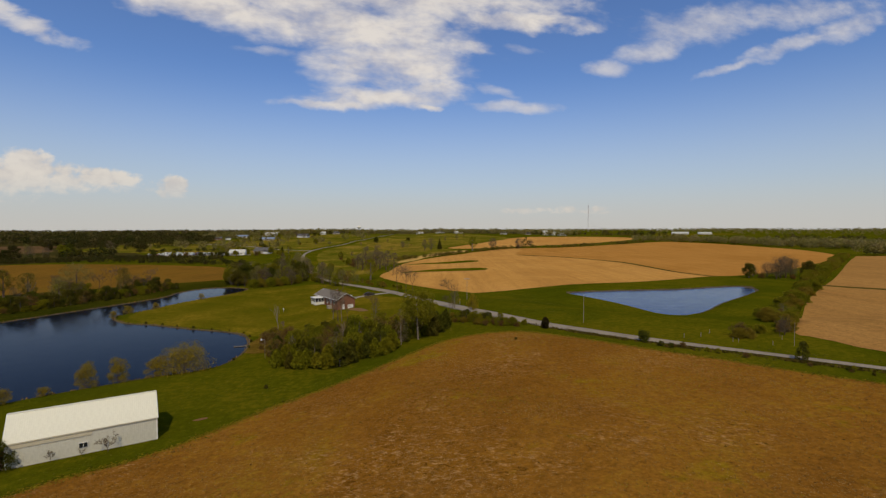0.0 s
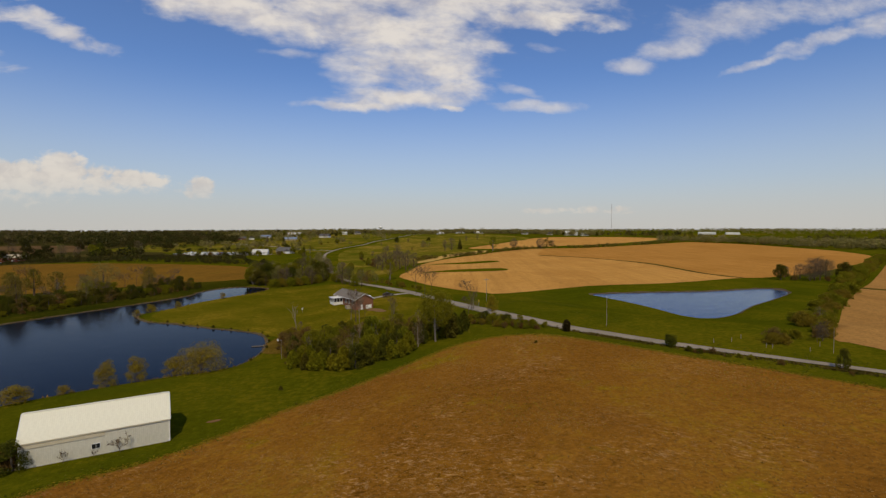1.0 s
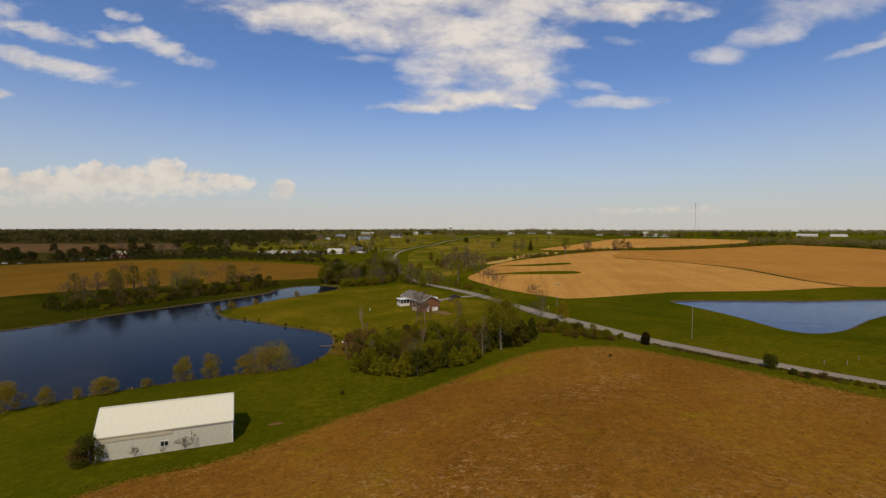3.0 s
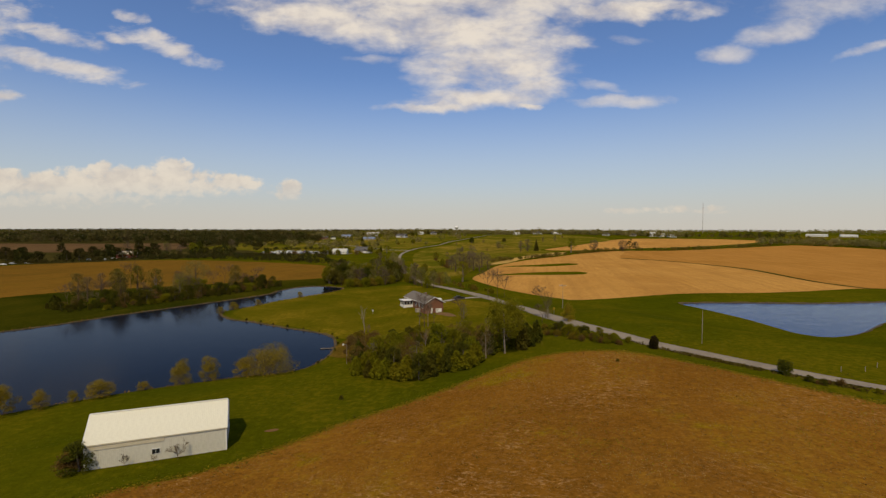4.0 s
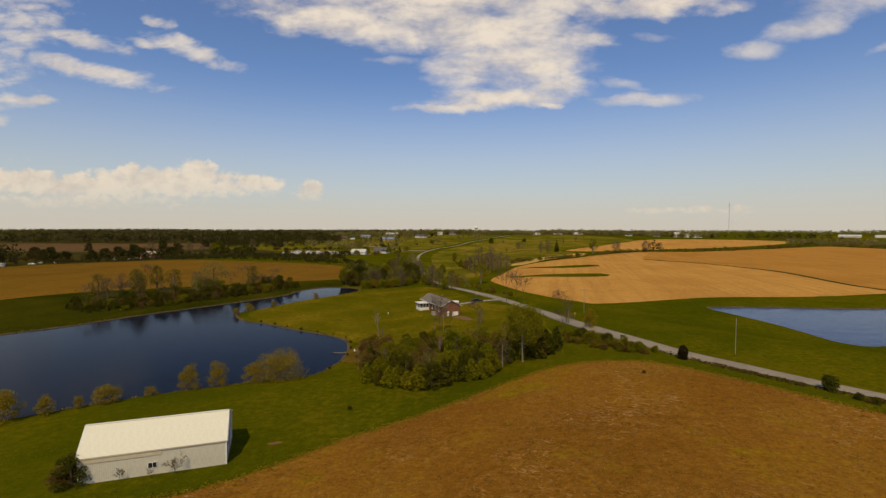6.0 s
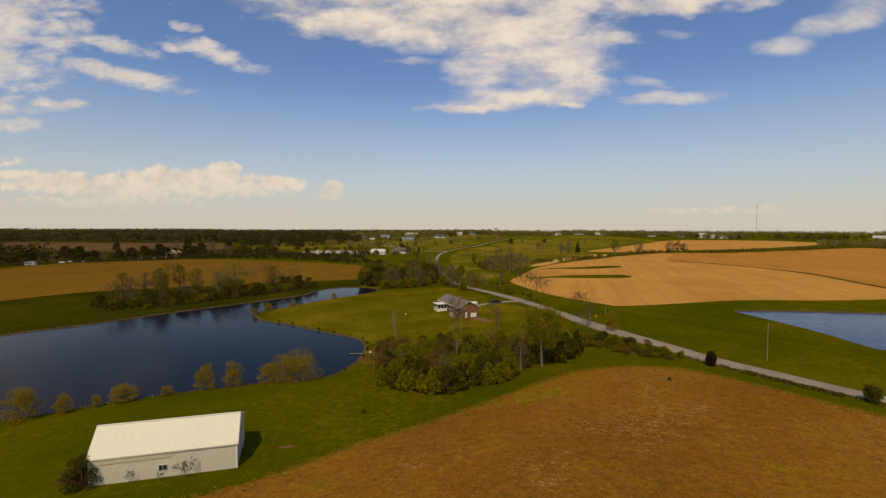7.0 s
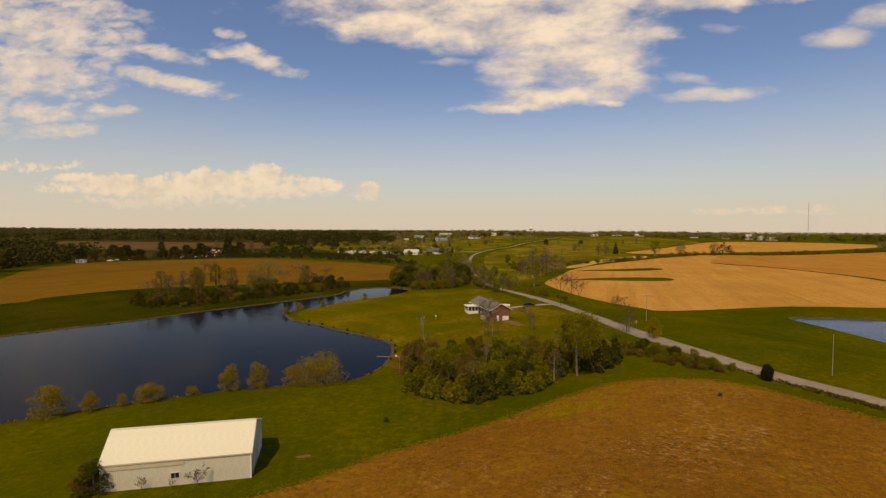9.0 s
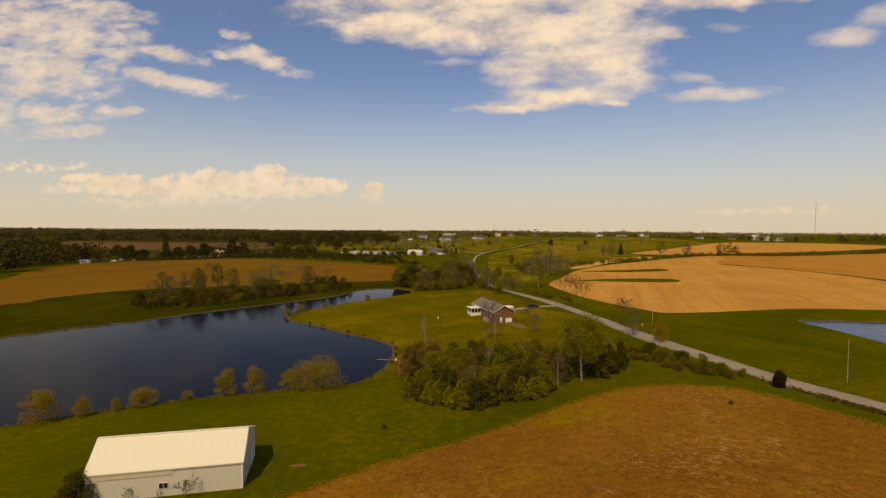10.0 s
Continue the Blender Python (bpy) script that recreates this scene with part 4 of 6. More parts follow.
BLUE_ROOF = plain("blue_metal_roof", (0.15, 0.18, 0.25), (0.22, 0.26, 0.34), 0.5, 0.5)
PALE_ROOF = plain("pale_roofing", (0.42, 0.41, 0.38), (0.58, 0.56, 0.52), 0.5, 0.7)
DARK_ROOF = plain("dark_roofing", (0.07, 0.065, 0.062), (0.13, 0.12, 0.115), 0.8, 0.9)
TAN_SIDING = plain("tan_siding", (0.34, 0.29, 0.22), (0.45, 0.39, 0.30), 0.6, 0.8)
RED_SIDING = plain("red_siding", (0.22, 0.06, 0.04), (0.30, 0.09, 0.06), 0.6, 0.8)


def far_buildings():
    def put(kind, x, y, turn, wide, long, wall, roof, label, eave=2.9, ridge=5.0):
        build_far_house(kind, pose(x, y, on_ground(x, y), 0, 0, turn), wide, long, wall, roof, label, eave, ridge, "scattered farm buildings")

    put("house", -238, 563, 10, 9, 17, WHITE_PAINT, PALE_ROOF, "pale house with light roof beside the storage yard", 3.0, 6.4)
    put("house", -219, 592, -12, 11, 20, TAN_SIDING, DARK_ROOF, "tan house with dark hipped roof near the road", 3.2, 7.2)
    put("house", -212, 586, 70, 7, 8, WHITE_PAINT, DARK_ROOF, "white garage wing under a dark roof", 2.8, 5.4)
    for x, y, turn, w, l, wall, roof, label, e, r in (
            (-402, 866, 15, 9, 15, RED_SIDING, DARK_ROOF, "red farmhouse with a dark roof among trees", 3.2, 6.2),
            (-386, 872, -65, 9, 12, WHITE_PAINT, DARK_ROOF, "white gabled house front among trees", 3.2, 7.0),
            (-384, 930, 24, 10, 20, WHITE_PAINT, BLUE_ROOF, "long pale house with a bluish roof", 2.6, 5.2),
            (-343, 976, 30, 12, 26, WHITE_PAINT, PALE_ROOF, "large white house on a green rise", 4.0, 7.5),
            (-309, 856, 8, 11, 24, TAN_SIDING, BLUE_ROOF, "low house with a blue metal roof", 2.4, 5.4),
            (-266, 926, -14, 11, 20, WHITE_PAINT, DARK_ROOF, "white house with dark roof and attached garage", 3.2, 7.0),
            (-262, 1058, 5, 10, 14, WHITE_PAINT, PALE_ROOF, "white house on the hillside", 3.2, 6.4),
            (-236, 1075, -40, 10, 13, TAN_SIDING, DARK_ROOF, "small tan house on the hillside", 3.2, 6.4),
            (-55, 1172, 35, 10, 14, WHITE_PAINT, PALE_ROOF, "white house on the ridge", 3.0, 6.0),
            (-7, 1188, -25, 10, 19, WHITE_PAINT, DARK_ROOF, "long white house on the ridge", 3.0, 6.0),
            (38, 1196, 10, 10, 22, TAN_SIDING, PALE_ROOF, "tan barn on the ridge", 3.2, 6.0),
            (243, 1150, 38, 11, 17, WHITE_PAINT, PALE_ROOF, "white farmhouse with tall gables", 5.5, 10.5),
            (258, 1140, -50, 10, 16, WHITE_PAINT, PALE_ROOF, "white farm shed beside the farmhouse", 4.0, 8.0),
            (277, 1128, 15, 9, 18, WHITE_PAINT, PALE_ROOF, "low white farm shed", 3.0, 6.0),
            (205, 1165, 50, 9, 14, TAN_SIDING, DARK_ROOF, "small tan house beside trees", 3.0, 6.0),
            (150, 1190, -30, 9, 14, WHITE_PAINT, DARK_ROOF, "small white cottage under dark roof", 3.0, 6.0),
            (735, 1500, -32, 20, 46, WHITE_PAINT, PALE_ROOF, "long white poultry shed", 3.5, 7.0),
            (800, 1480, -20, 18, 36, WHITE_PAINT, PALE_ROOF, "long white poultry shed beyond the fields", 3.5, 7.0),
            (-1040, 930, 45, 16, 26, WHITE_PAINT, PALE_ROOF, "wide pale warehouse beyond the woods", 6.0, 8.5),
            (-1208, 911, 45, 18, 40, WHITE_PAINT, PALE_ROOF, "low pale warehouse beyond the woods", 3.0, 4.5),
            (-450, 315, 30, 4, 7, WHITE_PAINT, PALE_ROOF, "white caravan-like shed at the wood's edge", 2.6, 3.2),
            (-445, 470, -15, 7, 16, TAN_SIDING, PALE_ROOF, "grey farm shed under dark trees", 3.4, 5.2),
            (-430, 447, 40, 8, 18, RED_SIDING, TAN_SIDING, "rusty shed with a tan roof among trees", 4.0, 7.0)):
        put("house" if "house" in label.split() or "cottage" in label else "shed", x, y, turn, w, l, wall, roof, label, e, r)


far_buildings()


# ---- vehicles ----
def build_car(m, paint, label, group=""):
    """A saloon car, nose along +x."""
    car = thing("car", m, label, "car", group)
    outline = [(-2.3, 0.35), (-2.35, 0.8), (-1.75, 0.98), (-1.1, 1.42), (0.25, 1.45), (0.95, 1.0), (2.1, 0.82), (2.3, 0.6), (2.28, 0.32)]
    bm = bmesh.new()
    prism(bm, [(x, z) for x, z in outline], -0.86, 0.86)
    bmesh.ops.bevel(bm, geom=[e for e in bm.edges], offset=0.07, segments=2, affect="EDGES", profile=0.5)
    bmesh.ops.rotate(bm, verts=bm.verts, cent=(0, 0, 0), matrix=Matrix.Rotation(radians(-90), 3, "Z"))
    part("body", bm, paint, car)
    for side in (-1, 1):
        bm = box(bmesh.new(), -1.2, 0.45, side * 0.862 - 0.012, side * 0.862 + 0.012, 1.0, 1.32)
        part("side_window", bm, GLASS_DARK, car)
        for x in (-1.45, 1.4):
            wheel = part("wheel", rod(bmesh.new(), (x, side * 0.68, 0.33), (x, side * 0.9, 0.33), 0.33, 0.33, 14), RUBBER, car)
            part("rim", rod(bmesh.new(), (x, side * 0.9, 0.33), (x, side * 0.915, 0.33), 0.2, 0.18, 10), STEEL, wheel)
        boxed("headlight", car, GLASS_DARK, 2.2, 2.33, side * 0.62 - 0.16, side * 0.62 + 0.16, 0.56, 0.7)
        boxed("tail_light", car, CAR_PAINTS[2], -2.38, -2.3, side * 0.62 - 0.16, side * 0.62 + 0.16, 0.62, 0.78)
    return car


build_car(pose(-31.6, 207.6, on_ground(-31.6, 207.6) + 0.09, 0, 0, 25), DARK_PAINT, "black saloon car parked on the gravel driveway")


def build_tank():
    x, y = -40.3, 205.0
    tank = thing("gas_tank", pose(x, y, on_ground(x, y), 0, 0, 15), "white rounded gas tank on short legs beside the drive", "tank")
    bm = rod(bmesh.new(), (-1.3, 0, 0.95), (1.3, 0, 0.95), 0.55, 0.55, 18)
    for end in (-1.3, 1.3):
        bmesh.ops.create_uvsphere(bm, u_segments=18, v_segments=10, radius=0.55, matrix=Matrix.Translation((end, 0, 0.95)))
    part("body", bm, WHITE_PAINT, tank)
    for end in (-0.9, 0.9):
        boxed("leg", tank, STEEL, end - 0.08, end + 0.08, -0.35, 0.35, -0.1, 0.55)
    part("dome", rod(bmesh.new(), (0, 0, 1.45), (0, 0, 1.68), 0.16, 0.14, 12), STEEL, tank)


build_tank()


def storage_yard():
    spread = random.Random(21)
    kinds = [build_car(pose(-300 + 7 * k, 566 + k, on_ground(-300 + 7 * k, 566 + k), 0, 0, 80), CAR_PAINTS[k],
                       "parked car with dusty paint on rough ground", "parked cars far off") for k in range(5)]
    for k in range(62):
        row = k % 3
        x = -336 + 1.5 * k + spread.uniform(-1.2, 1.2)
        y = 558 + row * 14 + spread.uniform(-1.5, 1.5) + 0.05 * (x + 300)
        m = pose(x, y, on_ground(x, y), 0, 0, 85 + spread.uniform(-12, 12)) @ Matrix.Scale(spread.choice((1.0, 1.0, 1.15, 1.3)), 4)
        copy_thing(kinds[spread.choice((0, 4, 4, 0, 4, 1, 4, 2, 0, 3))], m)
    # a few more at the edge of the amber field
    for x, y, turn in ((-446, 338, 30), (-440, 354, 60), (-432, 406, 10), (-424, 416, 40), (-426, 428, 20), (-452, 350, 75)):
        copy_thing(kinds[4], pose(x, y, on_ground(x, y), 0, 0, turn) @ Matrix.Scale(1.1, 4))


storage_yard()


# ---- poles, masts and small fixtures ----
def build_pole(name, x, y, tall, label, arm=0.0, lamp=False, lean=0.0):
    pole = thing(name, pose(x, y, on_ground(x, y) - 0.1, lean, 0, 0), label, "pole")
    part("shaft", rod(bmesh.new(), (0, 0, -0.6), (0, 0, tall), 0.009 * tall, 0.006 * tall, 10), POLE_WOOD, pole)
    if arm:
        cross = boxed("crossarm", pole, POLE_WOOD, -arm, arm, -0.06, 0.06, tall - 0.7, tall - 0.55)
        for k in (-0.9, -0.4, 0.4, 0.9):
            part("insulator", rod(bmesh.new(), (k * arm, 0, tall - 0.55), (k * arm, 0, tall - 0.38), 0.05, 0.03, 8), WHITE_PAINT, cross)
    if lamp:
        part("arm", rod(bmesh.new(), (0, 0, tall - 0.35), (-0.8, 0, tall - 0.15), 0.03, 0.03, 6), STEEL, pole)
        part("lamp_head", rod(bmesh.new(), (-0.8, 0, tall - 0.36), (-0.8, 0, tall - 0.02), 0.2, 0.1, 12), WHITE_PAINT, pole, "white yard lamp head")
    return pole


build_pole("lamp_pole", -40.6, 109.6, 4.7, "weathered wooden pole with a white yard lamp beside the lake", lamp=True)
build_pole("utility_pole", 33.2, 113.6, 6.8, "tall weathered wooden utility pole in the grass")
build_pole("utility_pole", 8.6, 171, 8.2, "pale wooden utility pole with crossarm beside the field", arm=1.0)
build_pole("utility_pole", 65.5, 89.5, 4.6, "thin wooden utility pole among bushes")
build_pole("utility_pole", -118, 300, 10, "pale wooden utility pole at the wood's edge", arm=1.0)


def build_jetty():
    jetty = thing("jetty", pose(-52.0, 130.9, LAKE_LEVEL, 0, 0, 197), "small weathered plank jetty reaching into the lake", "jetty")
    for y in (-0.2, 0.2):
        boxed("bearer", jetty, POLE_WOOD, -0.6, 4.6, y - 0.04, y + 0.04, 0.06, 0.14)
        for x in (0.6, 2.6, 4.4):
            part("post", rod(bmesh.new(), (x, y, -1.4), (x, y, 0.24), 0.04, 0.035, 8), BARK, jetty)
    bm = box(bmesh.new(), -0.09, 0.09, -0.28, 0.28, 0.142, 0.17)
    first = part("plank", bm, PALE_BARK, jetty)
    first.location.x = -0.5
    for k in range(1, 26):
        ob = new("plank", first.data)
        ob.parent, ob.location.x = jetty, -0.5 + 0.2 * k


build_jetty()


def build_marker(x, y):
    sign = thing("road_marker", pose(x, y, on_ground(x, y), 0, 0, -30), "yellow road marker on a steel post", "sign")
    part("post", rod(bmesh.new(), (0, 0, -0.3), (0, 0, 1.9), 0.04, 0.04, 8), STEEL, sign)
    bm = box(bmesh.new(), -0.28, 0.28, -0.015, 0.015, -0.28, 0.28, 0.01)
    bmesh.ops.rotate(bm, verts=bm.verts, cent=(0, 0, 0), matrix=Matrix.Rotation(radians(45), 3, "Y"))
    bmesh.ops.translate(bm, verts=bm.verts, vec=(0, -0.06, 1.7))
    part("plate", bm, YELLOW_SIGN, sign, "plain yellow diamond plate")


build_marker(5.4, 153)


def build_nest_box(x, y):
    ob = thing("nest_box", pose(x, y, on_ground(x, y), 0, 0, 10), "small white nest box on a post in the lawn", "nest box")
    part("post", rod(bmesh.new(), (0, 0, -0.3), (0, 0, 1.2), 0.05, 0.05, 8), POLE_WOOD, ob)
    part("house", box(bmesh.new(), -0.17, 0.17, -0.16, 0.16, 1.1, 1.55, 0.03), WHITE_PAINT, ob, "white wooden box")
    part("lid", box(bmesh.new(), -0.22, 0.22, -0.2, 0.2, 1.55, 1.61, 0.02), WHITE_PAINT, ob)


build_nest_box(-58.5, 177.0)


def build_fence_post(x, y, tall):
    ob = thing("fence_post", pose(x, y, on_ground(x, y)), "short pale wooden fence post in the grass", "fence post", "posts beside the road")
    part("shaft", rod(bmesh.new(), (0, 0, -0.3), (0, 0, tall), 0.05, 0.045, 8), POLE_WOOD, ob)


for x, y in ((56.3, 93.2), (57.0, 92.6), (52.3, 97.4), (55.7, 100.4), (48.6, 96.8), (62, 90.2), (66.8, 94.6)):
    build_fence_post(x, y, 0.85)


def build_mast(x, y, tall):
    mast = thing("radio_mast", pose(x, y, on_ground(x, y)), "tall thin guyed radio mast on the horizon", "mast")
    RED = plain("mast_paint", (0.28, 0.18, 0.16), (0.40, 0.34, 0.33), 0.05, 0.6)
    feet = [(1.0 * math.cos(radians(a)), 1.0 * math.sin(radians(a))) for a in (90, 210, 330)]
    for px, py in feet:
        part("leg", rod(bmesh.new(), (px, py, 0), (px, py, tall), 0.2, 0.2, 5), RED, mast)
    bm = bmesh.new()
    for k in range(int(tall / 3)):
        for j in range(3):
            a, b = feet[j], feet[(j + 1) % 3]
            rod(bm, (*a, k * 3), (*b, k * 3 + 3), 0.1, 0.1, 3)
    part("bracing", bm, RED, mast)
    part("antenna", rod(bmesh.new(), (0, 0, tall - 1), (0, 0, tall + 6), 0.35, 0.2, 6), RED, mast)
    for a in (30, 150, 270):
        for z in (0.5, 0.95):
            part("guy_wire", rod(bmesh.new(), (0, 0, tall * z), (tall * 0.5 * math.cos(radians(a)), tall * 0.5 * math.sin(radians(a)), 0), 0.05, 0.05, 3), STEEL, mast)


build_mast(664, 2214, 124)


def build_water_tower(x, y):
    tower = thing("water_tower", pose(x, y, on_ground(x, y)), "white water tower far off above the trees", "water tower")
    part("stem", rod(bmesh.new(), (0, 0, 0), (0, 0, 24), 3.0, 2.2, 14), WHITE_PAINT, tower)
    bm = bmesh.new()
    bmesh.ops.create_uvsphere(bm, u_segments=20, v_segments=12, radius=8.5, matrix=Matrix.Translation((0, 0, 27)) @ Matrix.Diagonal((1, 1, 0.7, 1)))
    part("tank", bm, WHITE_PAINT, tower)


build_water_tower(-345, 2010)


# ---- trees and shrubs ----
def tube(verts, faces, path, radii, sides=6):
    """A tapered limb along a path, added to lists of corners and faces."""
    at = len(verts)
    for k, p in enumerate(path):
        way = (path[min(k + 1, len(path) - 1)] - path[max(k - 1, 0)]).normalized()
        one = way.orthogonal().normalized()
        two = way.cross(one)
        for j in range(sides):
            a = 2 * math.pi * j / sides
            verts.append(p + radii[k] * (math.cos(a) * one + math.sin(a) * two))
    for k in range(len(path) - 1):
        for j in range(sides):
            q = at + k * sides
            faces.append((q + j, q + (j + 1) % sides, q + sides + (j + 1) % sides, q + sides + j))


def leaf_cloud(centres, radii, count, size, rng, flatten=0.8):
    """Small leaf sprays round the centres: a ragged shell with gaps."""
    centres, radii = np.array(centres), np.array(radii)
    pick = rng.choice(len(centres), count, p=radii**2 / (radii**2).sum())
    way = rng.normal(size=(count, 3))
    way /= np.linalg.norm(way, axis=1)[:, None]
    deep = rng.uniform(0.25, 1.05, count) ** 0.5
    at = centres[pick] + way * (radii[pick] * deep)[:, None] * (1, 1, flatten)
    one = rng.normal(size=(count, 3))
    one /= np.linalg.norm(one, axis=1)[:, None]
    two = np.cross(one, rng.normal(size=(count, 3)))
    two /= np.linalg.norm(two, axis=1)[:, None] + 1e-9
    s = size * rng.uniform(0.55, 1.3, count)[:, None]
    corners = np.stack([at - one * s, at - two * s * 0.6, at + one * s, at + two * s * 0.6], 1).reshape(-1, 3)
    return corners, np.arange(count * 4).reshape(-1, 4)


def grow(name, label, tall, wide, leaves, leaf_size, leaf_mat, bark, seed, trunk=0.35, limbs=9, low=0.3, shrub=False):
    """A leafy tree or shrub at the origin: trunk with limbs, and a crown."""
    rng, spread = np.random.default_rng(seed), random.Random(seed)
    tree = thing(name, pose(0, 0, 0), label, "shrub" if shrub else "tree")
    verts, faces, centres, radii = [], [], [], []
    stems = 5 if shrub else 1
    for s in range(stems):
        lean = Vector((spread.uniform(-1, 1), spread.uniform(-1, 1), 0)) * (wide * 0.25 if shrub else wide * 0.05)
        top = Vector((0, 0, tall * (spread.uniform(0.6, 0.8) if shrub else 0.85))) + lean
        r = trunk * (0.35 if shrub else 1) * tall / 12
        path = [Vector((0, 0, -0.3)), top * 0.33 + lean * 0.2, top * 0.66, top]
        tube(verts, faces, path, [r * 1.25, r, r * 0.6, r * 0.15], 7)
        if shrub:
            centres.append(top * 0.75)
            radii.append(wide * 0.26)
    for k in range(limbs):
        h = low + (0.92 - low) * (k + 0.5) / limbs
        a = k * 2.4 + spread.uniform(-0.5, 0.5)
        rise = (h - low) / (1.02 - low)
        bulge = math.sin(math.pi * min(0.97, 0.22 + 0.78 * rise)) ** 0.7 if low > 0.2 else (1 - rise**2.2) ** 0.6
        reach = wide / 2 * bulge * spread.uniform(0.6, 0.95)
        start = Vector((0, 0, tall * max(0.08, h - 0.15)))
        end = Vector((reach * math.cos(a), reach * math.sin(a), tall * h))
        mid = (start + end) / 2 + Vector((0, 0, -0.04 * tall))
        r = trunk * tall / 12 * 0.4 * (1.1 - h)
        tube(verts, faces, [start, mid, end], [r, r * 0.6, r * 0.15], 5)
        size = wide * spread.uniform(0.16, 0.25)
        centres.append(end)
        radii.append(size)
        centres.append(mid * 0.5 + end * 0.5 + Vector((spread.uniform(-1, 1), spread.uniform(-1, 1), spread.uniform(-0.5, 1))) * size * 0.7)
        radii.append(size * 0.75)
    centres.append(Vector((0, 0, tall * 0.9)))
    radii.append(wide * 0.18)
    raw("trunk", verts, faces, bark, tree, smooth=True)
    v, f = leaf_cloud(centres, radii, leaves, leaf_size, rng)
    v[:, 2] = np.maximum(v[:, 2], 0.05)
    raw("crown", v, f, leaf_mat, tree)
    return tree


def grow_bare(name, label, tall, spread_angle, bark, seed, forks=4, trunk=0.16, category="tree", twig=0.0018):
    """A leafless tree: trunk and forking branches down to twigs."""
    spread = random.Random(seed)
    tree = thing(name, pose(0, 0, 0), label, category)
    stem, limb = ([], []), ([], [])

    def branch(start, way, length, r, level):
        r = max(r, twig * tall)
        verts, faces = stem if level == 0 else limb
        path, at, w = [start], start, way
        for k in range(3):
            w = (w + Vector((spread.uniform(-1, 1), spread.uniform(-1, 1), spread.uniform(-0.2, 0.5))) * 0.16).normalized()
            at = at + w * length / 3
            path.append(at)
        tube(verts, faces, path, [r, r * 0.8, r * 0.62, r * 0.4], 6 if level < 2 else 3)
        if level < forks:
            for k in range(4 if level < 2 else 3):
                f = spread.uniform(0.35, 1.0) if level else spread.uniform(0.45, 1.0)
                q = path[0].lerp(path[-1], f) if f < 0.99 else path[-1]
                k3 = min(2, int(f * 3))
                q = path[k3].lerp(path[k3 + 1], f * 3 - k3)
                turn = Vector((spread.gauss(0, 1), spread.gauss(0, 1), spread.gauss(0.25, 0.4))).normalized()
                branch(q, (w + turn * spread_angle).normalized(), length * spread.uniform(0.5, 0.72), r * 0.5, level + 1)

    branch(Vector((0, 0, -0.3)), Vector((0, 0, 1)), tall * 0.5, trunk * tall / 10, 0)
    raw("trunk", *stem, bark, tree, smooth=True)
    raw("bare_crown", *limb, bark, tree)
    return tree


def grow_cone(name, label, tall, wide, leaves, size, leaf_mat, seed, blunt=0.5):
    """A dense evergreen: pointed or egg-shaped, leafy to the ground."""
    rng = np.random.default_rng(seed)
    tree = thing(name, pose(0, 0, 0), label, "tree")
    verts, faces = [], []
    tube(verts, faces, [Vector((0, 0, -0.3)), Vector((0, 0, tall * 0.5)), Vector((0, 0, tall * 0.97))], [0.02 * tall, 0.014 * tall, 0.004 * tall], 6)
    raw("trunk", verts, faces, BARK, tree)
    centres, radii = [], []
    for k in range(26):
        h = (k + 0.5) / 26
        r = wide / 2 * (math.sin(math.pi * (0.12 + 0.86 * h)) ** 0.6 if blunt > 0.7 else (1 - h) ** 0.8)
        if blunt == 0.9:
            r = wide / 2 * min(1.0, 0.6 + 1.6 * h) * (1 - h) ** 0.62
        for a in range(3):
            t = k * 2.0 + a * 2.1
            out, size = (rng.uniform(0.45, 0.85), rng.uniform(0.28, 0.5)) if blunt == 0.9 else (0.55, 0.55)
            centres.append((r * out * math.cos(t), r * out * math.sin(t), 0.12 + tall * 0.95 * h))
            radii.append(max(0.12, r * size))
    v, f = leaf_cloud(centres, radii, leaves, size, rng, 0.7)
    v[:, 2] = np.maximum(v[:, 2], 0.03)
    raw("crown", v, f, leaf_mat, tree)
    return tree


class Nursery:
    """Keeps one grown plant of each kind and sets out copies of it."""

    def __init__(self):
        self.used = {}

    def set(self, plants, x, y, scale=1.0, turn=None, lift=0.0, squeeze=1.0):
        plant = PLANTS[plants]
        z = on_ground(x, y) + lift
        m = pose(x, y, z, 0, 0, (x * 37 + y * 91) % 360 if turn is None else turn) @ Matrix.Diagonal((scale * squeeze, scale * squeeze, scale, 1))
        if plants in self.used:
            return copy_thing(plant, m @ Matrix.Diagonal([1 / v for v in plant.scale] + [1]))
        self.used[plants] = True
        plant.matrix_basis = m
        return plant


